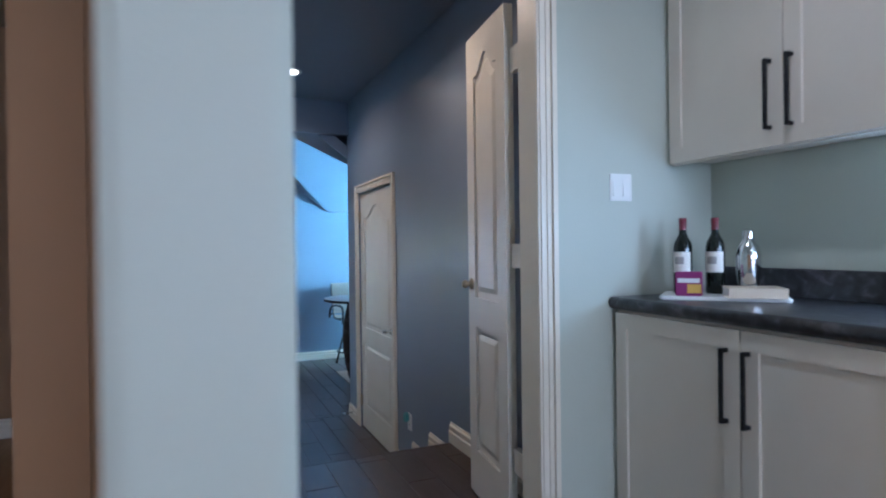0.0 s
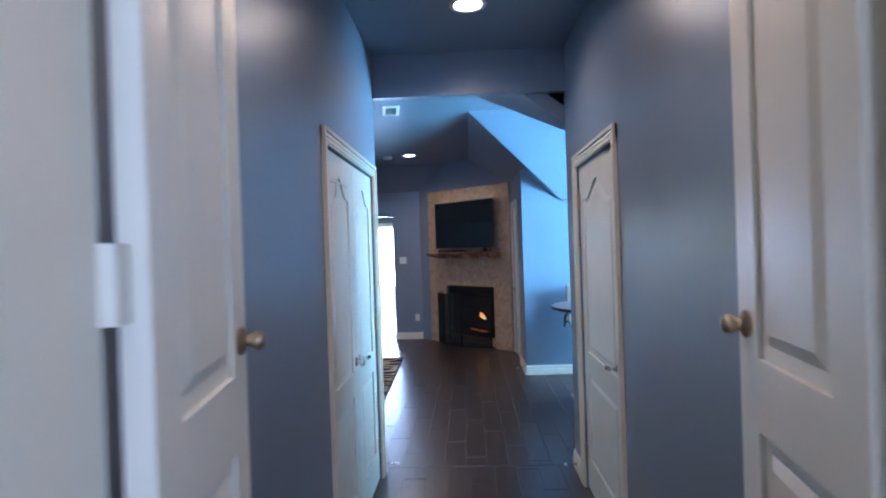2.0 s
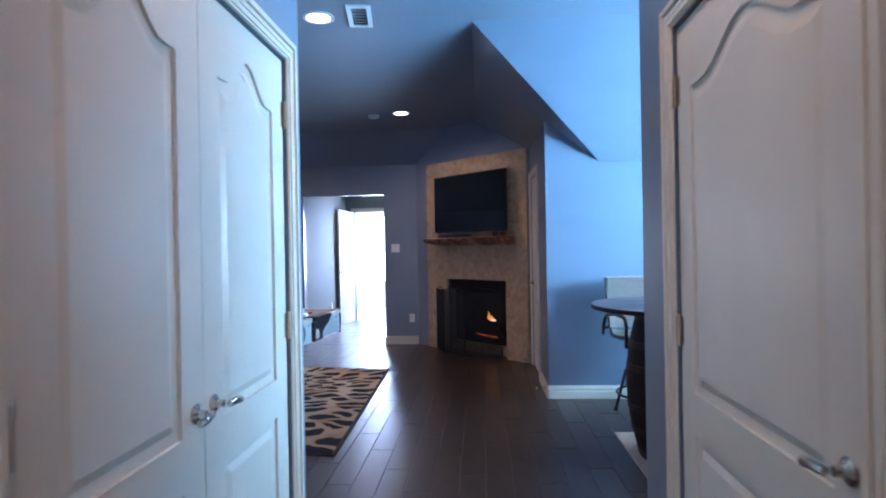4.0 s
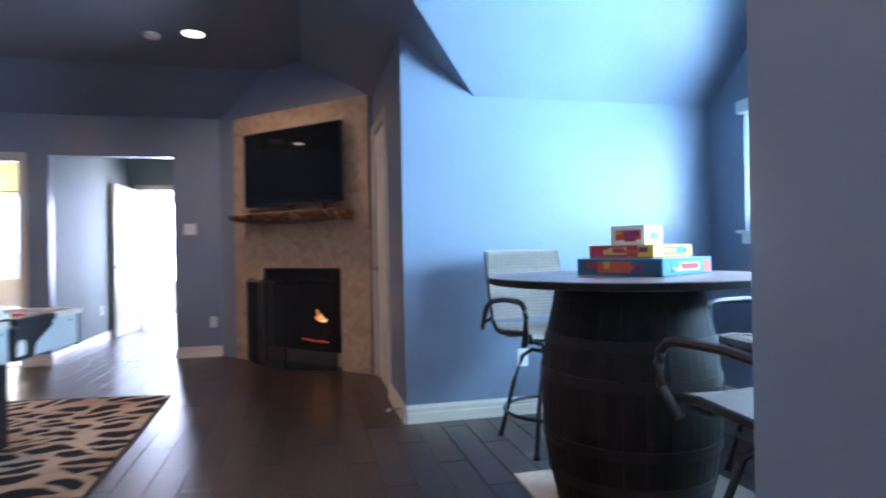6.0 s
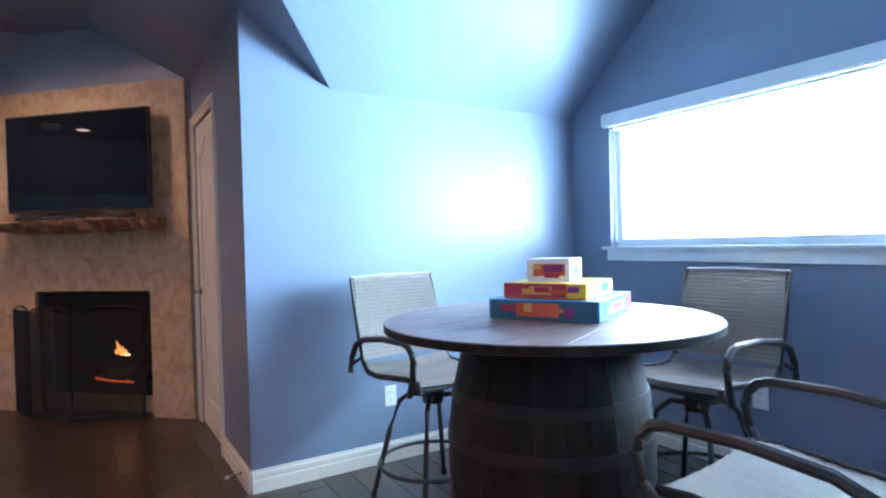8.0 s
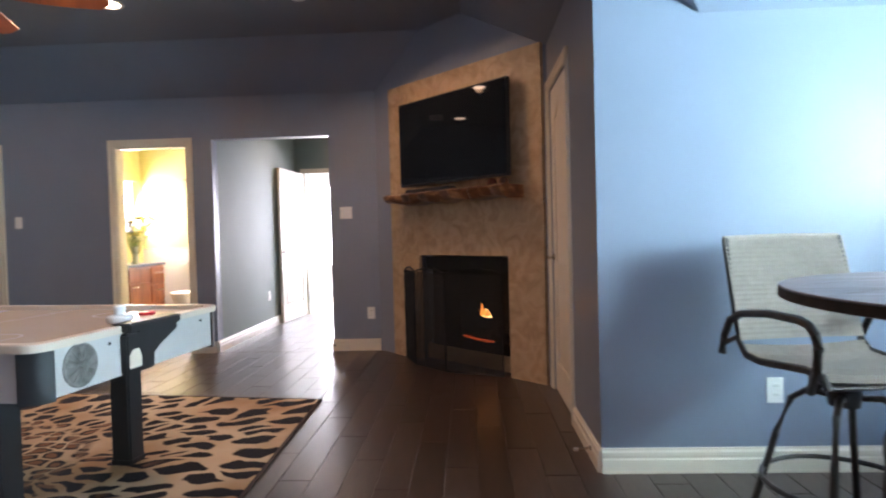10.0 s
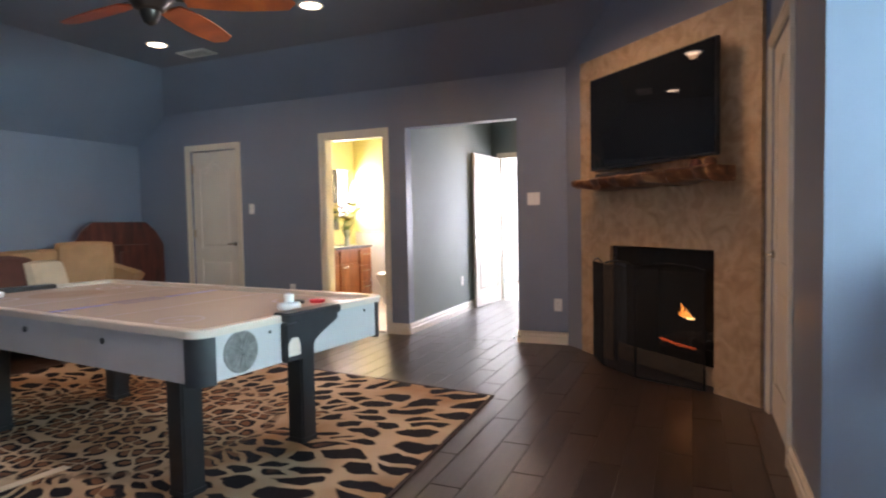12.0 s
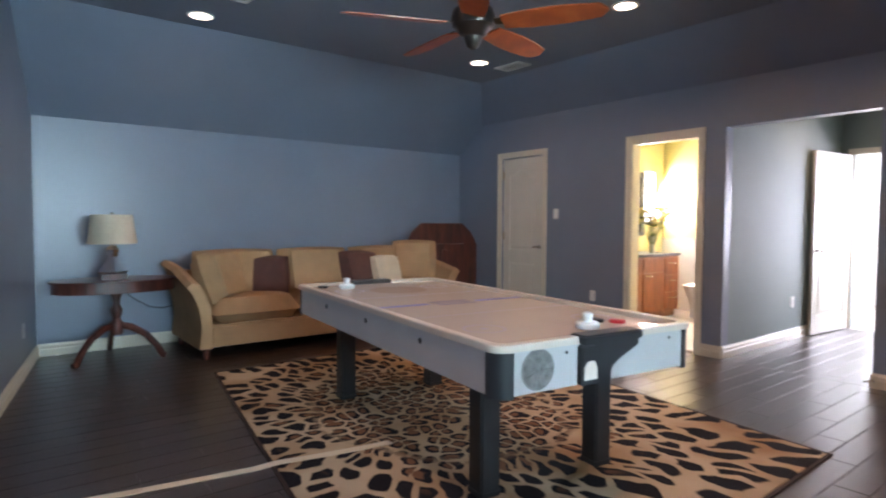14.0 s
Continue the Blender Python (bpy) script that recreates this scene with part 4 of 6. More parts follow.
for x0, x1 in ((-TL + 0.012, -TL + 0.03), (TL - 0.03, TL - 0.012)):
    part("end_apron", boxes((x0, x1, -TW + 0.07, TW - 0.07, 0.575, TZ - 0.031)), M_APRON, ht)
for sx in (-1, 1):
    for sy in (-1, 1):
        c = [(0, 0)] + [(0.078 * math.cos(radians(90 * i / 6)), 0.078 * math.sin(radians(90 * i / 6))) for i in range(7)]
        poly = [(sx * (TL - 0.083 + x), sy * (TW - 0.083 + y)) for x, y in c]
        part("corner_cap", prism(bmesh.new(), poly if sx * sy > 0 else poly[::-1], 0.565, TZ - 0.032), M_BLKP, ht, "black plastic corner", True)
        lx, ly = sx * (TL - 0.395), sy * (TW - 0.225)
        part("leg", soften(boxes((lx - 0.052, lx + 0.052, ly - 0.052, ly + 0.052, 0.016, 0.60)), 0.008), M_BLKP, ht)
        part("leg_foot", soften(boxes((lx - 0.056, lx + 0.056, ly - 0.056, ly + 0.056, 0.014, 0.05)), 0.008), M_BLKP, ht)
part("underframe", boxes((-TL + 0.1, TL - 0.1, -TW + 0.1, TW - 0.1, 0.60, TZ - 0.052)), M_BLKP, ht)
for sx in (-1, 1):
    g = bmesh.new()
    xo = sx * (TL - 0.012)
    mm = Matrix(((0, 0, sx, xo), (1, 0, 0, 0), (0, 1, 0, 0), (0, 0, 0, 1)))
    out = 0.05
    shape = [(-0.165, 0.577), (0.0, 0.577), (0.005, 0.635), (0.05, 0.665), (0.165, 0.715), (0.165, 0.772), (-0.095, 0.772), (-0.10, 0.745), (-0.165, 0.74)]
    prism(g, shape, 0.0, 0.035, mm)
    prism(g, [(-0.165, 0.745), (0.17, 0.745), (0.17, 0.782), (-0.165, 0.782)], -0.04, out, mm)
    part("goal_box", soften(g, 0.006), M_BLKP, ht, "black plastic goal tray")
    g = bmesh.new()
    prism(g, [(-0.155, 0.60), (-0.085, 0.60), (-0.085, 0.645), (-0.10, 0.675), (-0.135, 0.675), (-0.155, 0.65)], 0.0355, 0.0375, mm)
    part("puck_return", g, M_PLAY, ht)
    g = bmesh.new()
    lathe(g, [(0.082, 0.0), (0.082, 0.004), (0.076, 0.006), (0.070, 0.003)], 28, Matrix.Translation((xo, -0.368, 0.665)) @ Matrix.Rotation(radians(90 * sx), 4, 'Y'))
    part("fan_grille", g, M_GRILLE, ht, "round grey blower grille", True)
    for k in range(7):
        g = bmesh.new()
        tube(g, [(xo + sx * 0.010, -0.368 + 0.068 * math.cos(k * math.pi / 7), 0.665 + 0.068 * math.sin(k * math.pi / 7)), (xo + sx * 0.010, -0.368 - 0.068 * math.cos(k * math.pi / 7), 0.665 - 0.068 * math.sin(k * math.pi / 7))], 0.0018, 5)
        part("grille_bar", g, M_GRILLE, ht)
    for y in (-0.22, 0.40):
        g = bmesh.new()
        lathe(g, [(0.007, 0), (0.007, 0.003)], 10, Matrix.Translation((xo, y, 0.715)) @ Matrix.Rotation(radians(90 * sx), 4, 'Y'))
        part("bolt", g, M_BLKP, ht)
for x in (-0.62, 0.0, 0.62):
    g = bmesh.new()
    lathe(g, [(0.014, 0), (0.014, 0.004)], 12, Matrix.Translation((x, -TW + 0.012, 0.69)) @ Matrix.Rotation(radians(90), 4, 'X'))
    part("bolt", g, M_BLKP, ht)
ZP = TZ - 0.0212


def print_ring(x, r, w, m):
    g = bmesh.new()
    n = 28
    a = [g.verts.new((x + (r - w) * math.cos(2 * math.pi * i / n), (r - w) * math.sin(2 * math.pi * i / n), ZP)) for i in range(n)]
    b = [g.verts.new((x + r * math.cos(2 * math.pi * i / n), r * math.sin(2 * math.pi * i / n), ZP)) for i in range(n)]
    for i in range(n):
        g.faces.new((a[i], a[(i + 1) % n], b[(i + 1) % n], b[i]))
    return part("printed_ring", g, m, ht)


def print_line(x0, x1, y0, y1, m):
    g = bmesh.new()
    g.faces.new([g.verts.new(v) for v in ((x0, y0, ZP), (x1, y0, ZP), (x1, y1, ZP), (x0, y1, ZP))])
    return part("printed_line", g, m, ht)


print_line(-0.024, 0.024, -0.5, -0.16, M_BLUELINE)
print_line(-0.024, 0.024, 0.16, 0.5, M_BLUELINE)
print_line(0.402, 0.412, -0.5, 0.5, M_PINKLINE)
print_line(-0.412, -0.40, -0.5, 0.5, M_PINKLINE)
M_MARK = mat("faded_violet_print", (0.42, 0.37, 0.46), 0.25)
for x0, x1 in ((-0.075, -0.03), (-0.012, 0.02), (0.038, 0.075)):
    print_line(x0, x1, -0.13, 0.13, M_MARK)
print_ring(-0.72, 0.20, 0.20, mat("faded_tan_print", (0.60, 0.47, 0.38), 0.2))
for x, y in ((0.80, -0.33), (0.80, 0.33), (-0.80, -0.33), (-0.80, 0.33)):
    r = print_ring(x, 0.10, 0.012, M_PINKLINE)
    r.location.y = y
    r = print_ring(x, 0.018, 0.018, M_PINKLINE)
    r.location.y = y


def mallet(x, y, m, label):
    ob = thing("air_hockey_mallet", label, "mallet", TM @ pose(x, y, ZP + 0.0005), "air hockey mallets")
    part("base", lathe(bmesh.new(), [(0.050, 0), (0.055, 0.006), (0.055, 0.024), (0.048, 0.031), (0.026, 0.033)], 24), m, ob, "", True)
    part("knob", lathe(bmesh.new(), [(0.025, 0.032), (0.022, 0.048), (0.026, 0.060), (0.024, 0.070), (0.010, 0.076)], 20), m, ob, "", True)


M_MALLET = mat("white_mallet_plastic", (0.75, 0.80, 0.84), 0.25)
mallet(1.02, 0.085, M_MALLET, "white air hockey mallet on the playing surface")
mallet(-0.98, -0.28, M_MALLET, "white air hockey mallet at the far end")
M_PUCK = mat("red_puck_plastic", (0.45, 0.02, 0.03), 0.3)
for x, y, m, n in ((0.98, 0.32, M_PUCK, "red"), (0.91, 0.25, M_BLKP, "black"), (-1.08, -0.42, M_BLKP, "black")):
    pk = thing("air_hockey_puck", n + " plastic puck on the air hockey table", "puck", TM @ pose(x, y, ZP + 0.0005))
    part("disc", lathe(bmesh.new(), [(0.036, 0), (0.038, 0.003), (0.038, 0.012), (0.034, 0.015)], 20), m, pk, "", True)

# ---- rugs and strip ----
RC = Vector((-1.95, 8.45, 0))
rg = thing("leopard_rug", "large leopard-print area rug under the hockey table", "rug", pose(RC.x, RC.y, 0))
corner = [Vector(p) - RC.xy for p in ((-3.78, 7.46), (-0.085, 6.87), (-0.15, 9.52), (-3.80, 9.98))]
part("carpet", soften(prism(bmesh.new(), [(c.x, c.y) for c in corner], 0.003, 0.012), 0.003), M_RUG, rg)
for i in range(4):
    p, q = corner[i], corner[(i + 1) % 4]
    u = (q - p).normalized()
    n = Vector((u.y, -u.x))
    ed = [p + n * 0.0008 - u * 0.02, q + n * 0.0008 + u * 0.002, q + n * 0.022 + u * 0.002, p + n * 0.022 - u * 0.02]
    part("binding", prism(bmesh.new(), [(v.x, v.y) for v in ed[::-1]], 0.0025, 0.0105 + 0.0002 * i), M_RUGEDGE, rg)
mr = thing("cream_rug", "small cream rug under the barrel table", "rug", pose(2.28, 6.85, 0))
part("carpet", soften(boxes((-0.46, 0.46, -0.5, 0.48, 0.003, 0.014)), 0.004), M_CREAM, mr)
sp = thing("floor_strip", "long cream flat strip lying across rug and floor", "strip")
s = bmesh.new()
c = [Vector((-1.68, 7.76, 0.013)), Vector((-1.70, 7.60, 0.013)), Vector((-1.74, 7.38, 0.013)), Vector((-1.79, 7.16, 0.013)), Vector((-1.81, 7.05, 0.0025)), Vector((-1.85, 6.80, 0.0025)), Vector((-1.91, 6.45, 0.0025)), Vector((-1.98, 6.12, 0.0025))]
vs = [[s.verts.new(p + Vector((o, 0, h))) for o, h in ((-0.026, 0), (0.026, 0), (0.026, 0.004), (-0.026, 0.004))] for p in c]
for u, v in zip(vs, vs[1:]):
    for i in range(4):
        s.faces.new((u[i], u[(i + 1) % 4], v[(i + 1) % 4], v[i]))
s.faces.new(vs[0])
s.faces.new(vs[-1][::-1])
part("strip", s, mat("pale_strip", (0.72, 0.60, 0.44), 0.5, var=0.06), sp)

# ---- nook window ----
win = thing("window_1", "wide white-framed window with a bright overcast sky behind", "window")
win["kind"] = "structure"
WY0, WY1, WZ0, WZ1 = 5.86, 7.96, 1.175, 1.985
part("window_frame", boxes((E_X + 0.06, E_X + 0.10, WY0, WY0 + 0.045, WZ0, WZ1), (E_X + 0.06, E_X + 0.10, WY1 - 0.045, WY1, WZ0, WZ1), (E_X + 0.06, E_X + 0.10, WY0 + 0.045, WY1 - 0.045, WZ0, WZ0 + 0.045), (E_X + 0.06, E_X + 0.10, WY0 + 0.045, WY1 - 0.045, WZ1 - 0.045, WZ1)), M_WHITE, win)
for a, b in ((WY0 + 0.045, WY1 - 0.045),):
    p = part("pane", boxes((E_X + 0.078, E_X + 0.082, a, b, WZ0 + 0.045, WZ1 - 0.045)), M_PANE, win)
    p.visible_shadow = False
part("window_sill", soften(boxes((E_X - 0.045, E_X + 0.06, WY0 - 0.05, WY1 + 0.05, WZ0 - 0.022, WZ0 - 0.001)), 0.006), M_WHITE, win)
part("apron", boxes((E_X - 0.016, E_X - 0.001, WY0 - 0.02, WY1 + 0.02, WZ0 - 0.09, WZ0 - 0.0225)), M_WHITE, win)
val = thing("blind_headrail", "white blind valance across the top of the window", "blind")
part("valance", soften(boxes((E_X - 0.045, E_X - 0.002, WY0 - 0.03, WY1 + 0.03, WZ1 - 0.055, WZ1 + 0.03)), 0.008), M_WHITE, val)
part("folded_blind", boxes((E_X + 0.002, E_X + 0.045, WY0 + 0.01, WY1 - 0.01, WZ1 - 0.07, WZ1 - 0.004)), M_WHITE, val)
part("wand", tube(bmesh.new(), [(E_X - 0.02, 7.90, WZ1 - 0.05), (E_X - 0.015, 7.90, WZ0 + 0.03)], 0.004, 6), M_WHITE, val)
M_SKYB = mat("overcast_backdrop", (0.8, 0.85, 0.9), 1.0, emit=(0.86, 0.94, 1.0), strength=BACK)
for nm, b in (("backdrop_east", (7.0, 7.02, 1.0, 13.0, -1.5, 7.0)), ("backdrop_north", (-7.0, 5.0, 18.0, 18.02, -1.5, 6.0)), ("backdrop_west", (-7.02, -7.0, 12.0, 15.0, -1.0, 5.0)), ("backdrop_south", (-4.0, 6.0, -9.02, -9.0, -1.5, 6.0))):
    struct(nm, boxes(b), M_SKYB, "pale overcast sky", "sky")
w2 = thing("window_2", "white-framed window in the far room", "window")
w2["kind"] = "structure"
for a, b in ((-1.8, -0.79), (-0.77, 0.26), (0.28, 1.3)):
    part("window_frame", boxes((a, a + 0.045, 16.42, 16.48, 0.55, 2.1), (b - 0.045, b, 16.42, 16.48, 0.55, 2.1), (a + 0.045, b - 0.045, 16.42, 16.48, 0.55, 0.6), (a + 0.045, b - 0.045, 16.42, 16.48, 2.05, 2.1), (a + 0.045, b - 0.045, 16.43, 16.47, 1.30, 1.335)), M_WHITE, w2)
w3 = thing("window_3", "white-framed bathroom window", "window")
w3["kind"] = "structure"
part("window_frame", boxes((-3.02, -2.98, 13.78, 13.83, 0.62, 1.95), (-2.52, -2.48, 13.78, 13.83, 0.62, 1.95), (-2.98, -2.52, 13.78, 13.83, 0.62, 0.66), (-2.98, -2.52, 13.78, 13.83, 1.91, 1.95)), M_WHITE, w3)
# unseen window, added as the source of the bar's light from the south
w4 = thing("window_4", "unseen white-framed window added to light the bar room", "window")
w4["kind"] = "structure"
part("window_frame", boxes((-0.1, -0.05, -5.29, -5.23, UF + 0.8, UF + 2.1), (1.95, 2.0, -5.29, -5.23, UF + 0.8, UF + 2.1), (-0.05, 1.95, -5.29, -5.23, UF + 0.8, UF + 0.85), (-0.05, 1.95, -5.29, -5.23, UF + 2.05, UF + 2.1)), M_WHITE, w4)

# ---- barrel table ----
BX, BYY = 2.155, 6.85
br = thing("barrel_table", "dark oak wine barrel carrying a round weathered board top", "table", pose(BX, BYY, 0.0145))
H = 0.920


def bulge(z):
    u = 2 * z / H - 1
    return 0.350 - 0.075 * u * u


NST = 26
random.seed(8)
for k in range(NST):
    bm = bmesh.new()
    a0, a1 = 2 * math.pi * (k + 0.006) / NST, 2 * math.pi * (k + 0.994) / NST
    prev = None
    off = random.uniform(-0.0015, 0.0015)
    for i in range(11):
        z = H * i / 10
        r = bulge(z) + off
        am = (a0 + a1) / 2
        ring = [bm.verts.new((r * math.cos(a), r * math.sin(a), z)) for a in (a0, am, a1)] + [bm.verts.new(((r - 0.024) * math.cos(a), (r - 0.024) * math.sin(a), z)) for a in (a1, a0)]
        if prev:
            for j in range(5):
                bm.faces.new((prev[j], prev[(j + 1) % 5], ring[(j + 1) % 5], ring[j]))
        else:
            bm.faces.new(ring[::-1])
        prev = ring
    bm.faces.new(prev)
    part("stave", bm, M_BARREL, br)
for z0, z1 in ((0.01, 0.055), (0.16, 0.20), (0.30, 0.34), (0.545, 0.585), (0.685, 0.725), (0.855, 0.90)):
    part("hoop", lathe(bmesh.new(), [(bulge(z0) - 0.01, z0), (bulge(z0) + 0.004, z0), (bulge((z0 + z1) / 2) + 0.0048, (z0 + z1) / 2), (bulge(z1) + 0.004, z1), (bulge(z1) - 0.01, z1)], 40), M_HOOP, br, "dull riveted steel hoop", True)
part("head", lathe(bmesh.new(), [(0.25, H - 0.05), (0.25, H - 0.03)], 30), M_BARREL, br)
RT = 0.558
nb = 7
for k in range(nb):
    y0, y1 = -RT + 2 * RT * k / nb + 0.0003, -RT + 2 * RT * (k + 1) / nb - 0.0003
    pts = [(math.sqrt(max(RT * RT - y * y, 0.0004)), y) for y in [y0 + (y1 - y0) * i / 8 for i in range(9)]]
    poly = pts + [(-x, y) for x, y in pts[::-1]]
    bm = prism(bmesh.new(), poly, H + 0.001, H + 0.029)
    bm.transform(Matrix.Rotation(radians(28), 4, 'Z'))
    part("top_board", soften(bm, 0.0008, 1), M_TOP, br)


rim_band = bmesh.new()
lathe(rim_band, [(RT - 0.004, H + 0.0005), (RT + 0.003, H + 0.003), (RT + 0.003, H + 0.025), (RT - 0.003, H + 0.0285)], 64)
bmesh.ops.delete(rim_band, geom=[f for f in rim_band.faces if len(f.verts) > 4], context='FACES_ONLY')
part("edge_band", rim_band, M_BARREL, br, "dark band round the table edge", True)


# ---- stacked board games on the table ----
def game_box(label, x, y, z, w, d, h, rz, base, side, marks):
    ob = thing("board_game_box", label, "board game", pose(x, y, z, 0, 0, rz), "stacked board games")
    part("tray", boxes((-w / 2 + 0.002, w / 2 - 0.002, -d / 2 + 0.002, d / 2 - 0.002, 0, h * 0.3)), side, ob)
    part("lid", soften(boxes((-w / 2, w / 2, -d / 2, d / 2, 0.004, h)), 0.002, 1), base, ob)
    for nm, b, m in marks:
        part(nm, boxes(b), m, ob)
    rnd = random.Random(int(w * 1000) + 7)
    inks = [C[n] for n in ("crimson", "white", "gold", "sky_blue", "orange_red", "deep_teal", "plum", "white")]
    for k in range(7):
        s, q, e = rnd.uniform(0.012, 0.035), rnd.uniform(0.006, 0.016), 0.0013 + 0.0002 * (k % 4)
        zc = rnd.uniform(0.012 + q, h - 0.008 - q)
        u = rnd.uniform(-0.9, 0.9)
        if k % 2:
            b = (u * (w / 2 - s) - s, u * (w / 2 - s) + s, -d / 2 - e, -d / 2 - 0.0011, zc - q, zc + q)
        else:
            b = (-w / 2 - e, -w / 2 - 0.0011, u * (d / 2 - s) - s, u * (d / 2 - s) + s, zc - q, zc + q)
        part("printed_patch", boxes(b), inks[k % 8], ob)
    return ob


C = {n: mat(n + "_print", c, 0.35, var=0.06, scale=20) for n, c in {"sky_blue": (0.05, 0.27, 0.50), "deep_teal": (0.03, 0.11, 0.17), "crimson": (0.42, 0.03, 0.05), "yellow": (0.75, 0.52, 0.04), "white": (0.76, 0.76, 0.78), "orange_red": (0.60, 0.10, 0.04), "plum": (0.24, 0.03, 0.15), "gold": (0.62, 0.38, 0.08)}.items()}
TT = H + 0.029 + 0.0145
GX, GY = 2.245, 6.87
game_box("blue board game box with a colourful printed lid", GX, GY, TT + 0.0005, 0.385, 0.385, 0.068, 27, C["sky_blue"], C["deep_teal"], [
    ("side_picture", (-0.1930, -0.1927, -0.185, 0.185, 0.006, 0.064), C["deep_teal"]), ("side_picture", (-0.1935, -0.1931, -0.06, 0.09, 0.012, 0.056), C["orange_red"]),
    ("title_bar", (-0.07, 0.09, -0.1931, -0.1927, 0.018, 0.052), C["white"]), ("side_picture", (0.12, 0.185, -0.1931, -0.1927, 0.01, 0.058), C["orange_red"]), ("title_bar", (-0.06, 0.08, -0.1935, -0.1932, 0.024, 0.046), C["crimson"])])
game_box("yellow and red board game box", GX - 0.02, GY - 0.01, TT + 0.0695, 0.30, 0.29, 0.052, 27, C["yellow"], C["crimson"], [
    ("side_picture", (-0.1506, -0.1502, -0.08, 0.14, 0.006, 0.050), C["crimson"]), ("title_bar", (-0.08, 0.08, -0.1456, -0.1452, 0.014, 0.042), C["crimson"]), ("side_picture", (-0.1510, -0.1507, -0.03, 0.05, 0.014, 0.042), C["gold"]), ("title_bar", (-0.07, 0.07, -0.1460, -0.1457, 0.020, 0.036), C["yellow"])])
game_box("small white and red card game box", GX - 0.03, GY + 0.0, TT + 0.122, 0.15, 0.15, 0.078, 30, C["white"], C["white"], [
    ("title_bar", (-0.02, 0.055, -0.0756, -0.0752, 0.030, 0.062), C["crimson"]), ("side_picture", (0.0752, 0.0756, -0.05, 0.03, 0.012, 0.06), C["sky_blue"]), ("side_picture", (-0.0756, -0.0752, -0.06, 0.05, 0.02, 0.06), C["orange_red"])])


# ---- swivel sling chairs ----
def sling_chair(m, label, turn=0.0):
    ch = thing("bar_chair", label, "chair", m, "chairs round the barrel table")
    sz = 0.63
    for sx in (-1, 1):
        x = sx * 0.245
        # one bent rail: seat side up into the back
        rail = bmesh.new()
        pts = [(x, -0.25, sz - 0.035), (x, -0.235, sz + 0.002), (x, -0.15, sz + 0.008), (x, 0.10, sz - 0.018), (x, 0.18, sz - 0.012), (x, 0.225, sz + 0.03), (x, 0.25, sz + 0.12), (x * 0.97, 0.335, sz + 0.43)]
        tube(rail, pts, 0.011, 8, 1.3)
        part("side_rail", rail, M_FRAME, ch, "", True)
        arm = bmesh.new()
        ax = sx * 0.285
        pts = [(ax * 0.93, -0.20, sz - 0.05), (ax, -0.255, sz + 0.03)] + [(ax, -0.19 + 0.075 * math.cos(radians(a)), sz + 0.10 + 0.075 * math.sin(radians(a))) for a in (180, 150, 120, 90)] + [(ax, -0.02, sz + 0.175), (ax, 0.14, sz + 0.155), (ax, 0.22, sz + 0.12), (ax, 0.265, sz + 0.05), (ax, 0.28, sz - 0.02)]
        tube(arm, pts, 0.015, 8, 1.0)
        part("armrest", arm, M_FRAME, ch, "curved metal armrest", True)
        part("arm_joint", tube(bmesh.new(), [(ax, 0.27, sz + 0.02), (x, 0.24, sz + 0.05)], 0.010, 6), M_FRAME, ch)
        part("arm_joint", tube(bmesh.new(), [(ax * 0.93, -0.20, sz - 0.05), (x, -0.22, sz - 0.02)], 0.010, 6), M_FRAME, ch)
    n = 44
    bm = bmesh.new()
    prof = [(-0.245, sz - 0.015), (-0.228, sz + 0.006), (-0.15, sz + 0.010), (-0.02, sz - 0.008), (0.10, sz - 0.02), (0.17, sz - 0.012), (0.215, sz + 0.03)]
    fine = []
    for (ya, za), (yb, zb) in zip(prof, prof[1:]):
        fine += [(ya + (yb - ya) * k / 6, za + (zb - za) * k / 6) for k in range(6)]
    rows = [[bm.verts.new((-0.25 + 0.50 * i / 8, y, z + 0.006 - 0.012 * math.sin(math.pi * i / 8) + 0.0013 * (-1) ** j)) for i in range(9)] for j, (y, z) in enumerate(fine)]
    for a, b in zip(rows, rows[1:]):
        for i in range(8):
            bm.faces.new((a[i], a[i + 1], b[i + 1], b[i]))
    bmesh.ops.solidify(bm, geom=bm.faces[:], thickness=0.004)
    part("seat", bm, M_SLING, ch, "beige woven mesh seat", True)
    bm = bmesh.new()
    rows = []
    for j in range(n):
        u = j / (n - 1)
        y, z = 0.222 + 0.113 * u, sz + 0.04 + 0.39 * u
        rows.append([bm.verts.new((-0.248 + 0.496 * i / 8, y - 0.010 + 0.014 * math.sin(math.pi * i / 8) + 0.0008 * (-1) ** j, z)) for i in range(9)])
    for a, b in zip(rows, rows[1:]):
        for i in range(8):
            bm.faces.new((a[i], a[i + 1], b[i + 1], b[i]))
    bmesh.ops.solidify(bm, geom=bm.faces[:], thickness=0.004)
    part("backrest", bm, M_SLING, ch, "beige woven mesh back")
    bm = bmesh.new()
    tube(bm, [(-0.24, 0.337, sz + 0.432), (0, 0.347, sz + 0.436), (0.24, 0.337, sz + 0.432)], 0.009, 8)
    part("top_rail", bm, M_SLING, ch, "", True)
    bm = bmesh.new()
    for y in (-0.19, 0.15):
        tube(bm, [(-0.245, y, sz - 0.012), (-0.18, y, sz - 0.045), (0.18, y, sz - 0.045), (0.245, y, sz - 0.012)], 0.011, 8)
    for x in (-0.1, 0.1):
        tube(bm, [(x, -0.19, sz - 0.045), (x, 0.15, sz - 0.045)], 0.012, 8)
    part("seat_support", bm, M_FRAME, ch, "", True)
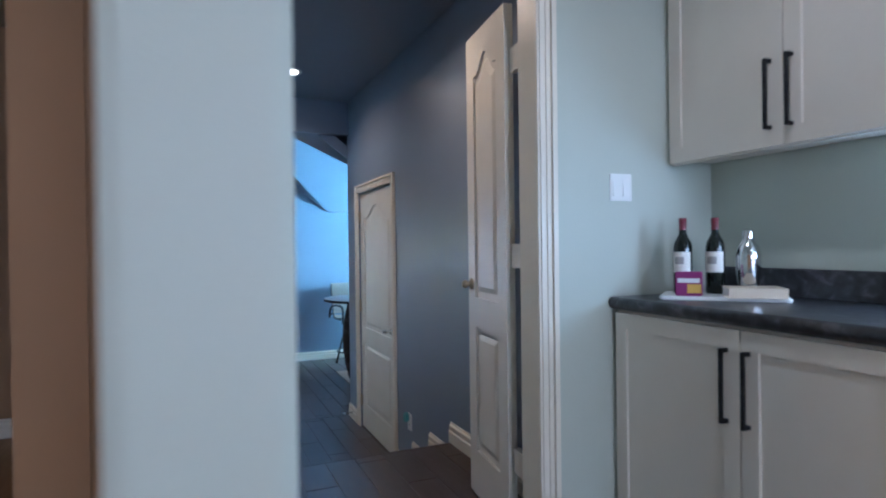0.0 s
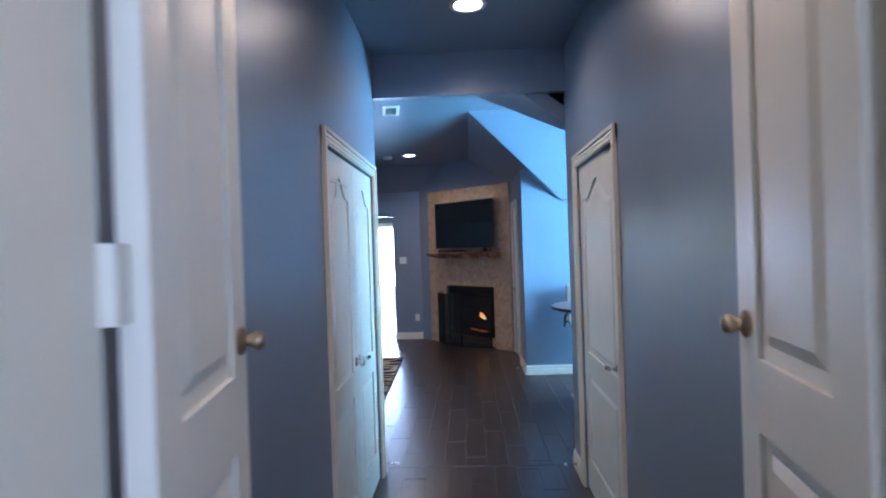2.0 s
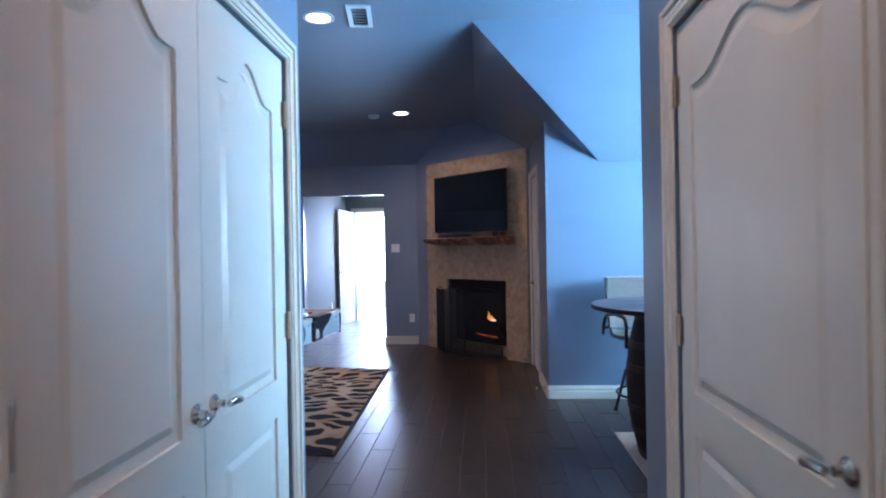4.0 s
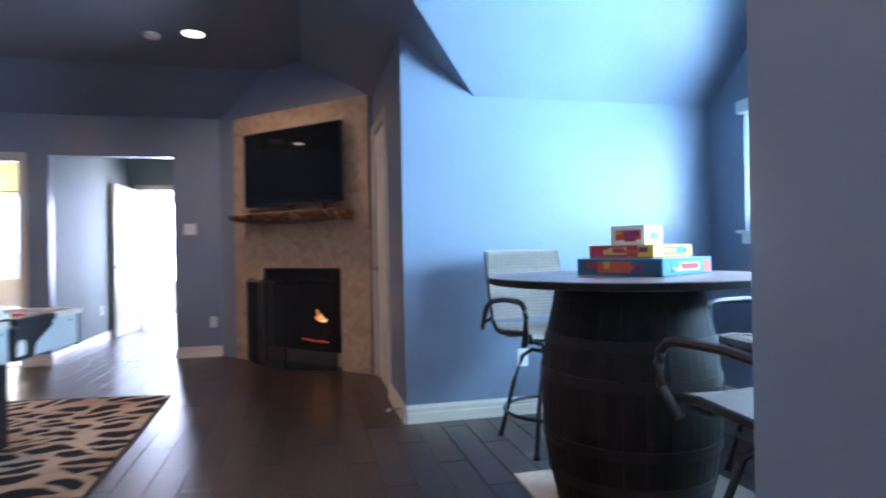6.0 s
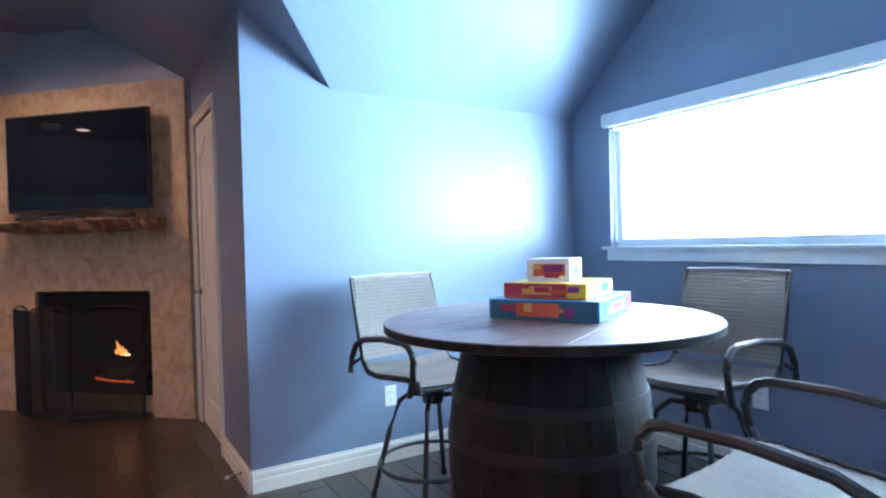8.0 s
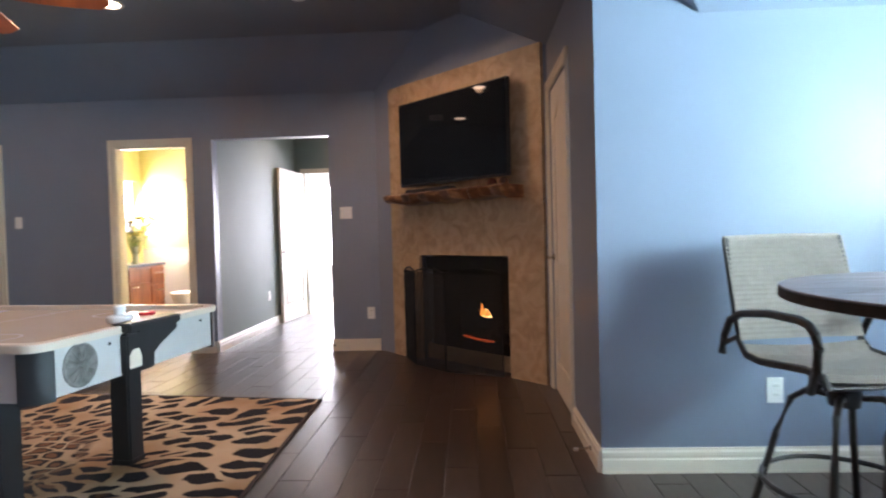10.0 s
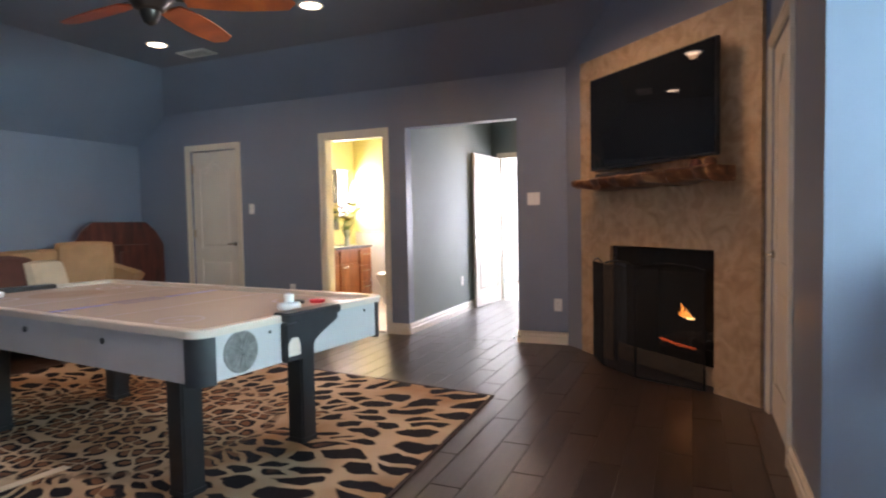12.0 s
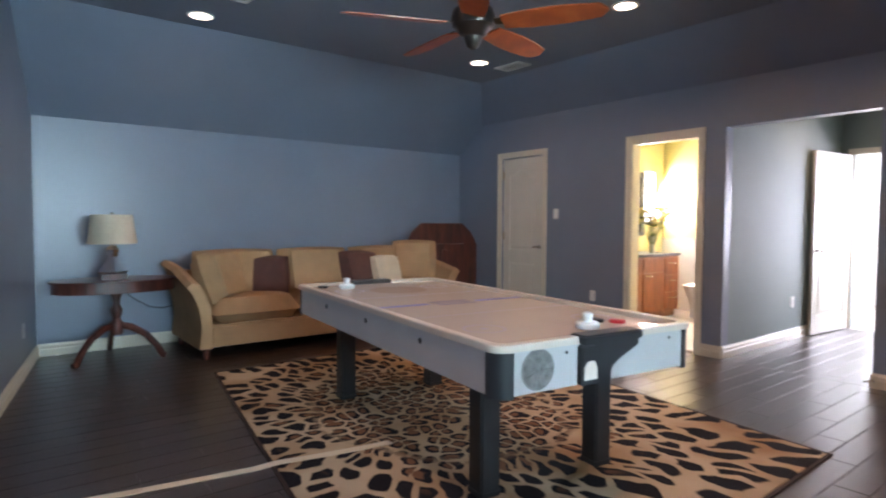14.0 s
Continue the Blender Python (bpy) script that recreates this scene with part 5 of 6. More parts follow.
    part("swivel", lathe(bmesh.new(), [(0.05, sz - 0.16), (0.055, sz - 0.12), (0.055, sz - 0.085), (0.11, sz - 0.075), (0.11, sz - 0.058)], 20), M_FRAME, ch, "", True)
    for k in range(4):
        a = radians(45 + 90 * k + turn)
        c, s = math.cos(a), math.sin(a)
        lg = bmesh.new()
        tube(lg, [(0.03 * c, 0.03 * s, sz - 0.13), (0.11 * c, 0.11 * s, sz - 0.12), (0.165 * c, 0.165 * s, sz - 0.16), (0.215 * c, 0.215 * s, sz - 0.30), (0.30 * c, 0.30 * s, 0.02)], 0.0125, 8)
        part("leg", lg, M_FRAME, ch, "", True)
        ft = bmesh.new()
        lathe(ft, [(0.016, 0.001), (0.017, 0.012), (0.014, 0.03)], 10, Matrix.Translation((0.302 * c, 0.302 * s, 0)))
        part("foot_cap", ft, M_BLKP, ch)
    rg2 = bmesh.new()
    ring = [(0.262 * math.cos(2 * math.pi * i / 24), 0.262 * math.sin(2 * math.pi * i / 24), 0.19) for i in range(25)]
    tube(rg2, ring, 0.010, 8)
    part("foot_ring", rg2, M_FRAME, ch, "", True)
    return ch


sling_chair(pose(2.20, 7.73, 0, 0, 0, 6), "bronze swivel bar chair with a beige mesh sling, against the wall")
sling_chair(pose(3.06, 6.92, 0, 0, 0, -86), "bronze swivel bar chair with a beige mesh sling, under the window")
sling_chair(pose(2.22, 6.03, 0.0, 0, 0, -172), "bronze swivel bar chair with beige mesh sling, pulled up")

# ---- ceiling fan ----
fan = thing("ceiling_fan", "bronze ceiling fan with five red-brown wood blades", "fan", pose(FANX, FANY, CEIL))
part("canopy", lathe(bmesh.new(), [(0.02, -0.09), (0.045, -0.07), (0.07, -0.02), (0.072, 0)], 24), M_FANBODY, fan, "", True)
part("downrod", lathe(bmesh.new(), [(0.013, -0.37), (0.013, -0.07)], 12), M_FANBODY, fan)
part("motor", lathe(bmesh.new(), [(0.05, -0.57), (0.085, -0.555), (0.10, -0.525), (0.125, -0.51), (0.135, -0.47), (0.125, -0.42), (0.08, -0.38), (0.03, -0.36)], 30), M_FANBODY, fan, "", True)
part("finial", lathe(bmesh.new(), [(0.01, -0.645), (0.035, -0.63), (0.05, -0.595), (0.055, -0.57)], 22), M_FANBODY, fan, "", True)
for k in range(5):
    a = FANROT + 72 * k
    rm = Matrix.Translation((0, 0, -0.50)) @ Matrix.Rotation(radians(a), 4, 'Z') @ Matrix.Rotation(radians(-14), 4, 'X')
    bl = bmesh.new()
    outl = []
    for i in range(15):
        u = i / 14
        outl.append((0.18 + 0.60 * u, 0.066 + 0.022 * math.sin(math.pi * min(u * 1.1, 1)) if u < 0.92 else 0.066 * math.sqrt(max(1 - ((u - 0.92) / 0.08) ** 2, 0.02))))
    poly = [(x, -y) for x, y in outl] + [(x, y) for x, y in outl[::-1]]
    prism(bl, poly, -0.004, 0.004, rm)
    part("blade", bl, M_BLADE, fan, "red-brown stained wood blade")
    ir = bmesh.new()
    prism(ir, [(0.10, -0.02), (0.16, -0.03), (0.24, -0.04), (0.24, 0.04), (0.16, 0.03), (0.10, 0.02)], 0.0045, 0.010, rm)
    part("blade_iron", ir, M_FANBODY, fan)

# ---- sofa with cushions ----
sofa = thing("sofa", "tan microfibre three-seat sofa with flared arms against the wall", "sofa")
SX0, SX1, SY0, SY1 = -5.22, -4.24, 7.46, 10.27


def cushion(bm, sx, sy, sz, m, puff=0.25, n=8):
    """A puffed, rounded pillow of that size."""
    grid = {}
    for side in (-1, 1):
        for i in range(n + 1):
            for j in range(n + 1):
                u, v = 2 * i / n - 1, 2 * j / n - 1
                edge = max(abs(u), abs(v)) == 1
                key = (i, j, 0 if edge else side)
                if key in grid:
                    continue
                k = max(0.0, (1 - u ** 4) * (1 - v ** 4)) ** 0.5
                rr = 1 - 0.06 * (u * v) ** 2
                grid[key] = bm.verts.new(m @ Vector((sx / 2 * u * rr, sy / 2 * v * rr, side * sz / 2 * (0.08 if edge else puff + (1 - puff) * k))))
        for i in range(n):
            for j in range(n):
                ks = []
                for a, b in ((i, j), (i + 1, j), (i + 1, j + 1), (i, j + 1)):
                    e = a in (0, n) or b in (0, n)
                    ks.append(grid[(a, b, 0 if e else side)])
                bm.faces.new(ks if side > 0 else ks[::-1])
    return bm


part("base", soften(boxes((SX0 + 0.1, SX1 - 0.02, SY0 + 0.10, SY1 - 0.10, 0.11, 0.31)), 0.02), M_SOFA, sofa)
part("back", soften(boxes((SX0, SX0 + 0.22, SY0 + 0.06, SY1 - 0.06, 0.11, 0.74)), 0.05, 3), M_SOFA, sofa, "", True)
for sgn, ya in ((-1, SY0), (1, SY1)):
    am = bmesh.new()
    prof = [(0.0, 0.11), (0.02, 0.30), (0.0, 0.46), (-0.05, 0.58), (-0.10, 0.645), (-0.06, 0.682), (0.015, 0.660), (0.06, 0.58), (0.10, 0.46), (0.11, 0.30), (0.11, 0.11)]
    lo = [am.verts.new((SX0 + 0.02, ya - sgn * o, z + (0.16 if z > 0.5 else 0))) for o, z in prof]
    mi = [am.verts.new((SX0 + 0.45, ya - sgn * o, z + (0.12 if z > 0.5 else 0))) for o, z in prof]
    hi = [am.verts.new((SX1, ya - sgn * o, z + (0.01 if z > 0.5 else 0))) for o, z in prof]
    for a, b in ((lo, mi), (mi, hi)):
        for i in range(len(prof)):
            j = (i + 1) % len(prof)
            am.faces.new((a[i], a[j], b[j], b[i]))
    am.faces.new(lo)
    am.faces.new(hi[::-1])
    part("arm", am, M_SOFA, sofa, "flared padded arm", True)
sw3 = (SY1 - SY0 - 0.24) / 3
for k in range(3):
    yc = SY0 + 0.12 + sw3 * (k + 0.5)
    bm = bmesh.new()
    cushion(bm, 0.74, sw3 - 0.006, 0.27, Matrix.Translation((SX1 - 0.372, yc, 0.405)), 0.72)
    part("seat_cushion", bm, M_SOFA, sofa, "", True)
    bm = bmesh.new()
    cushion(bm, 0.56, sw3 - 0.01, 0.36, Matrix.Translation((SX0 + 0.30, yc, 0.68)) @ Matrix.Rotation(radians(74), 4, 'Y'), 0.38)
    part("back_cushion", bm, M_SOFA, sofa, "", True)
for x in (SX0 + 0.08, SX1 - 0.06):
    for y in (SY0 + 0.07, SY1 - 0.07):
        part("foot", lathe(bmesh.new(), [(0.026, 0.003), (0.036, 0.115)], 12, Matrix.Translation((x, y, 0))), M_MAHOG, sofa)


def throw(label, mt, y, size, lean, tilt, x=-4.74, z=0.655, wide=1.0, fat=0.21, puff=0.25):
    ob = thing("throw_pillow", label, "pillow", None, "pillows on the sofa")
    bm = bmesh.new()
    cushion(bm, size, size * wide, fat, Matrix.Translation((x, y, z)) @ Matrix.Rotation(radians(tilt), 4, 'Z') @ Matrix.Rotation(radians(lean), 4, 'Y'), puff)
    part("cover", bm, mt, ob, "", True)


throw("tan pillow leaning on the sofa arm", M_SOFA, 7.74, 0.50, 70, 44, -4.60, 0.70, 1.0, 0.30, 0.5)
throw("dark brown pillow on the sofa", M_PIL1, 8.28, 0.48, 70, -22, wide=0.82)
throw("dark brown pillow on the sofa", M_PIL1, 9.34, 0.53, 72, 8)
throw("cream pillow on the sofa", M_PIL2, 9.62, 0.42, 70, 4, -4.68, 0.65)
throw("tan pillow leaning on the sofa arm", M_SOFA, 10.0, 0.54, 72, -42, -4.66, 0.76)

# ---- pedestal table and lamp ----
PT = pose(-4.84, 6.92, 0, 0, 0, 90)
pt = thing("pedestal_table", "mahogany drum-top table on three splayed legs", "side table", PT)
TZ2 = 0.712
oval = [(0.50 * math.copysign(abs(math.cos(2 * math.pi * i / 40)) ** 0.8, math.cos(2 * math.pi * i / 40)), 0.30 * math.sin(2 * math.pi * i / 40)) for i in range(40)]
part("tabletop", soften(prism(bmesh.new(), oval, TZ2 - 0.018, TZ2), 0.004), M_MAHOG, pt)
part("frieze", prism(bmesh.new(), [(x * 0.955, y * 0.93) for x, y in oval], TZ2 - 0.105, TZ2 - 0.0185), M_MAHOG, pt)
part("column", lathe(bmesh.new(), [(0.05, 0.22), (0.06, 0.26), (0.055, 0.32), (0.03, 0.36), (0.042, 0.40), (0.05, 0.44), (0.026, 0.49), (0.036, 0.54), (0.06, TZ2 - 0.106)], 20), M_MAHOG, pt, "", True)
for a in (-30, 90, 210):
    lg = bmesh.new()
    c, s = math.cos(radians(a)), math.sin(radians(a))
    tube(lg, [(0.03 * c, 0.03 * s, 0.30), (0.12 * c, 0.12 * s, 0.285), (0.24 * c, 0.24 * s, 0.22), (0.33 * c, 0.33 * s, 0.12), (0.38 * c, 0.38 * s, 0.03), (0.41 * c, 0.41 * s, 0.018)], 0.024, 8, 1.3)
    part("leg", lg, M_MAHOG, pt, "splayed curved leg", True)
tl = thing("table_lamp", "table lamp with a cream drum shade and mirrored base", "lamp", pose(-4.84, 6.90, TZ2 + 0.0005))
part("plinth", soften(boxes((-0.10, 0.10, -0.10, 0.10, 0, 0.05)), 0.006), M_MAHOG, tl)
part("base", lathe(bmesh.new(), [(0.115, 0.052), (0.118, 0.066), (0.095, 0.10), (0.05, 0.17), (0.035, 0.20), (0.045, 0.23), (0.05, 0.26), (0.03, 0.29), (0.012, 0.30), (0.010, 0.36)], 4), M_STEEL, tl, "faceted mirrored base")
sh = lathe(bmesh.new(), [(0.195, 0.312), (0.163, 0.565)], 36)
bmesh.ops.delete(sh, geom=[f for f in sh.faces if len(f.verts) > 4], context='FACES_ONLY')
bmesh.ops.solidify(sh, geom=sh.faces[:], thickness=0.003)
part("shade", sh, M_SHADE, tl, "cream linen drum shade", True)
part("finial", lathe(bmesh.new(), [(0.006, 0.36), (0.006, 0.568), (0.013, 0.578), (0.004, 0.592)], 12), M_CHROME, tl, "", True)
cord = thing("lamp_cord", "black lamp cord hanging down behind the table", "cord")
part("cable", tube(bmesh.new(), [(-5.06, 7.00, TZ2 - 0.11), (-5.12, 7.10, 0.50), (-5.16, 7.25, 0.40), (-5.2, 7.38, 0.37), (-5.27, 7.47, 0.38)], 0.005, 6), M_BLKP, cord, "", True)

# ---- folded octagonal game table standing in the corner ----
oc = thing("folded_card_table", "dark mahogany octagonal game table folded upright in the corner", "table")


def octo(hw, top, cut):
    return [(-hw, 0.0), (hw, 0.0), (hw, top - cut * 1.3), (hw - cut * 0.45, top - cut * 0.5), (hw - cut, top), (-hw + cut, top), (-hw + cut * 0.45, top - cut * 0.5), (-hw, top - cut * 1.3)]


OM = pose(-4.95, 10.64, 0, 0, 0, -14) @ Matrix(((0, 0, 1, 0), (1, 0, 0, 0), (0, 1, 0, 0), (0, 0, 0, 1)))
part("top_leaf", soften(prism(bmesh.new(), octo(0.50, 1.21, 0.21), 0.0, 0.035, OM), 0.008), M_MAHOG, oc)
part("rim_moulding", soften(prism(bmesh.new(), octo(0.475, 1.18, 0.20), -0.03, -0.001, OM), 0.006), M_MAHOG, oc)
part("apron", soften(prism(bmesh.new(), [(-0.30, 0.10), (0.30, 0.10), (0.30, 0.95), (-0.30, 0.95)], 0.036, 0.10, OM), 0.006), M_MAHOG, oc)
part("brace", soften(prism(bmesh.new(), [(-0.05, 0.05), (0.05, 0.05), (0.05, 0.88), (-0.05, 0.88)], 0.101, 0.15, OM), 0.01), M_MAHOG, oc)

# ---- bar counter ----
CF, CBK, CT = 1.62, 2.095, 1.375
M_CARC = M_CAB


def shaker(name, x, y0, y1, z0, z1, facing, parent, lab=""):
    """A framed cabinet door on the plane x, with a recessed field."""
    d = new(name)
    d.parent = parent
    w = 0.055
    for b in ((y0, y0 + w, z0, z1), (y1 - w, y1, z0, z1), (y0 + w, y1 - w, z0, z0 + w), (y0 + w, y1 - w, z1 - w, z1)):
        part("rail" if b[1] - b[0] > w + 0.01 else "stile", boxes((x - 0.020, x - 0.001, b[0], b[1], b[2], b[3])), M_CAB, d)
    part("field", boxes((x - 0.012, x - 0.002, y0 + w, y1 - w, z0 + w, z1 - w)), M_CAB, d)
    return d


def bar_pull(parent, x, y, z0, z1):
    bm = bmesh.new()
    add_box(bm, x - 0.050, x - 0.040, y - 0.006, y + 0.006, z0, z1)
    add_box(bm, x - 0.040, x - 0.020, y - 0.006, y + 0.006, z0, z0 + 0.012)
    add_box(bm, x - 0.040, x - 0.020, y - 0.006, y + 0.006, z1 - 0.012, z1)
    part("handle", soften(bm, 0.0015, 1), M_BLACK, parent, "black bar handle")


for k, (y0, y1) in enumerate(((0.80, BY - 0.012), (-0.35, 0.795))):
    cab = thing("base_cabinet", "greige shaker base cabinet with black bar handles", "cabinet", None, "bar cabinets")
    part("carcass", boxes((CF, CBK, y0, y1, UF + 0.10, CT - 0.045)), M_CARC, cab)
    part("toe_kick", boxes((CF + 0.06, CBK, y0, y1, UF + 0.004, UF + 0.099)), M_CARC, cab)
    ym = 1.253 if k == 0 else (y0 + y1) / 2
    for a, b, h in ((ym + 0.002, y1 - 0.01, ym + 0.045), (y0 + 0.004, ym - 0.002, ym - 0.028)):
        d = shaker("cabinet_door", CF, a, b, UF + 0.11, CT - 0.055, -1, cab)
        bar_pull(d, CF, h, CT - 0.325, CT - 0.11)
    up = thing("wall_cabinet", "greige shaker wall cabinet with black bar handles", "cabinet", None, "bar cabinets")
    part("carcass", boxes((1.885, CBK, y0, y1, 1.882, CEIL - 0.03)), M_CARC, up)
    part("light_rail", boxes((1.885, 1.905, y0, y1, 1.862, 1.881)), M_CARC, up)
    ym = 1.312 if k == 0 else (y0 + y1) / 2
    for a, b, h in ((ym + 0.002, y1 - 0.008, ym + 0.045), (y0 + 0.004, ym - 0.002, ym - 0.028)):
        d = shaker("cabinet_door", 1.885, a, b, 1.867, CEIL - 0.05, -1, up)
        bar_pull(d, 1.885, h, 1.92, 2.14)
wt = thing("countertop", "black speckled laminate countertop with a rounded front edge", "countertop")
prof = [(CF - 0.028, CT - 0.040), (CF - 0.036, CT - 0.028), (CF - 0.036, CT - 0.012), (CF - 0.028, CT - 0.002), (CF - 0.016, CT), (CBK, CT), (CBK, CT - 0.044), (CF - 0.02, CT - 0.044)]
part("slab", prism(bmesh.new(), prof, -0.35, BY - 0.004, Matrix(((1, 0, 0, 0), (0, 0, 1, 0), (0, 1, 0, 0), (0, 0, 0, 1)))), M_COUNTER, wt, "", True)
part("backsplash", soften(boxes((CBK - 0.022, CBK, -0.35, BY - 0.004, CT + 0.001, CT + 0.10)), 0.004), M_COUNTER, wt)

tray = thing("serving_tray", "white ceramic tray on the bar counter", "tray", pose(1.875, 1.55, CT + 0.0005, 0, 0, 41))
part("plate", soften(prism(bmesh.new(), [(-0.11, -0.20), (0.11, -0.20), (0.12, -0.19), (0.12, 0.19), (0.11, 0.20), (-0.11, 0.20), (-0.12, 0.19), (-0.12, -0.19)], 0.0, 0.012), 0.004), M_WHITE, tray)


def wine(x, y):
    ob = thing("wine_bottle", "dark glass wine bottle with a cream label and maroon foil", "bottle", pose(x, y, CT + 0.013), "wine bottles on the bar")
    s = 0.86
    part("glass", lathe(bmesh.new(), [(r * s, z * s) for r, z in ((0.034, 0), (0.037, 0.006), (0.037, 0.19), (0.033, 0.212), (0.020, 0.235), (0.0145, 0.25), (0.0142, 0.285))], 28), M_WINE, ob, "", True)
    part("foil_cap", lathe(bmesh.new(), [(r * s, z * s) for r, z in ((0.0150, 0.262), (0.0152, 0.30), (0.0160, 0.302), (0.0160, 0.308), (0.013, 0.312))], 24), M_FOIL, ob, "maroon foil", True)
    lb = bmesh.new()
    n = 14
    lo = [lb.verts.new((0.0374 * s * math.cos(radians(125 + 150 * i / n)), 0.0374 * s * math.sin(radians(125 + 150 * i / n)), 0.088 * s)) for i in range(n + 1)]
    hi = [lb.verts.new((v.co.x, v.co.y, 0.172 * s)) for v in lo]
    for i in range(n):
        lb.faces.new((lo[i], lo[i + 1], hi[i + 1], hi[i]))
    part("label", lb, M_LABEL, ob, "cream paper label with a grey print", True)
    lb = bmesh.new()
    lo = [lb.verts.new((0.0378 * s * math.cos(radians(170 + 60 * i / n)), 0.0378 * s * math.sin(radians(170 + 60 * i / n)), 0.122 * s)) for i in range(n + 1)]
    hi = [lb.verts.new((v.co.x, v.co.y, 0.152 * s)) for v in lo]
    for i in range(n):
        lb.faces.new((lo[i], lo[i + 1], hi[i + 1], hi[i]))
    part("label_print", lb, M_GREYINK, ob)
    return ob


wine(1.80, 1.655)
wine(1.895, 1.60)
shk = thing("cocktail_shaker", "polished steel cocktail shaker", "shaker", pose(1.955, 1.515, CT + 0.013))
part("body", lathe(bmesh.new(), [(0.028, 0), (0.031, 0.006), (0.040, 0.10), (0.0405, 0.125)], 28), M_STEEL, shk, "", True)
part("shoulder", lathe(bmesh.new(), [(0.041, 0.1255), (0.041, 0.135), (0.034, 0.165), (0.020, 0.182), (0.017, 0.19)], 28), M_STEEL, shk, "", True)
part("cap", lathe(bmesh.new(), [(0.018, 0.1905), (0.019, 0.205), (0.016, 0.22), (0.006, 0.226)], 24), M_STEEL, shk, "", True)
tin = thing("snack_packet", "small purple and gold snack packet standing on the tray", "packet", pose(1.745, 1.575, CT + 0.013, 0, 0, 40))
part("box", soften(boxes((-0.02, 0.02, -0.042, 0.042, 0, 0.082)), 0.003), C["plum"], tin)
part("print_band", boxes((-0.0206, -0.0202, -0.035, 0.035, 0.045, 0.060)), C["white"], tin)
part("print_patch", boxes((-0.0206, -0.0202, -0.040, 0.005, 0.010, 0.040)), C["gold"], tin)
bk = thing("paperback_book", "cream paperback book lying on the tray", "book", pose(1.88, 1.435, CT + 0.0005 + 0.0125, 0, 0, 50))
part("cover", boxes((-0.07, 0.07, -0.085, 0.085, 0, 0.0015), (-0.07, 0.07, -0.085, 0.085, 0.0305, 0.032), (-0.0715, -0.07, -0.085, 0.085, 0, 0.032)), M_PIL2, bk)
part("pages", boxes((-0.0698, 0.066, -0.082, 0.082, 0.0017, 0.0303)), M_LABEL, bk)

ch = thing("door_chime", "white plastic wall chime with a ribbed speaker panel", "chime", pose(0.262, 0.98, 1.77))
part("housing", soften(boxes((0.001, 0.042, -0.10, 0.07, -0.03, 0.18)), 0.010), M_WHITE, ch, "", True)
for k in range(11):
    part("rib", boxes((0.0425, 0.0445, -0.09, -0.01, 0.025 + 0.012 * k, 0.030 + 0.012 * k)), M_APRON, ch)
part("button", soften(boxes((0.0425, 0.048, 0.005, 0.055, 0.05, 0.13)), 0.002), M_APRON, ch)

# ---- bathroom ----
vn = thing("bathroom_vanity", "cherry wood bathroom vanity with drawers and a dark top", "vanity")
VX, VY0, VY1 = -3.19, 11.9, 13.26
part("carcass", boxes((-3.71, VX, VY0, VY1, 0.09, 0.80)), M_VANITY, vn)
part("toe_kick", boxes((-3.71, VX - 0.05, VY0, VY1, 0.003, 0.089)), M_VANITY, vn)
part("vanity_top", soften(boxes((-3.715, VX + 0.03, VY0 - 0.02, VY1 + 0.02, 0.801, 0.835)), 0.006), M_COUNTER, vn)
for k in range(3):
    z0, z1 = 0.12 + 0.225 * k, 0.12 + 0.225 * k + 0.21
    d = part("drawer", soften(boxes((VX + 0.001, VX + 0.022, 12.93, VY1 - 0.02, z0, z1)), 0.005), M_VANITY, vn)
    part("handle", tube(bmesh.new(), [(VX + 0.022, 13.01, z1 - 0.07), (VX + 0.048, 13.03, z1 - 0.07), (VX + 0.048, 13.14, z1 - 0.07), (VX + 0.022, 13.16, z1 - 0.07)], 0.006, 6), M_CHROME, d, "", True)
for a, b in ((12.44, 12.91), (11.94, 12.42)):
    d = part("cabinet_door", soften(boxes((VX + 0.001, VX + 0.022, a, b, 0.12, 0.60)), 0.005), M_VANITY, vn)
    part("handle", tube(bmesh.new(), [(VX + 0.022, a + 0.06, 0.56), (VX + 0.045, a + 0.08, 0.56), (VX + 0.045, a + 0.16, 0.56), (VX + 0.022, a + 0.18, 0.56)], 0.006, 6), M_CHROME, d, "", True)
    part("drawer", soften(boxes((VX + 0.001, VX + 0.022, a, b, 0.62, 0.78)), 0.005), M_VANITY, vn)
mir = thing("bathroom_mirror", "dark-framed mirror on the bathroom wall", "mirror")
part("frame", boxes((-3.715, -3.68, 12.1, 13.22, 1.05, 1.10), (-3.715, -3.68, 12.1, 13.22, 1.85, 1.92), (-3.715, -3.68, 12.1, 12.16, 1.10, 1.85), (-3.715, -3.68, 13.13, 13.22, 1.10, 1.85)), M_BLKP, mir)
part("glass", boxes((-3.71, -3.695, 12.16, 13.13, 1.10, 1.85)), M_STEEL, mir)
vase = thing("flower_vase", "glass vase of yellow flowers on the vanity", "vase", pose(-3.33, 12.86, 0.8355))
part("vase_glass", lathe(bmesh.new(), [(0.035, 0), (0.038, 0.01), (0.030, 0.08), (0.036, 0.19), (0.044, 0.22)], 20), mat("pale_vase", (0.55, 0.62, 0.60), 0.1), vase, "", True)
random.seed(21)
stem, leaf, pet = bmesh.new(), bmesh.new(), bmesh.new()
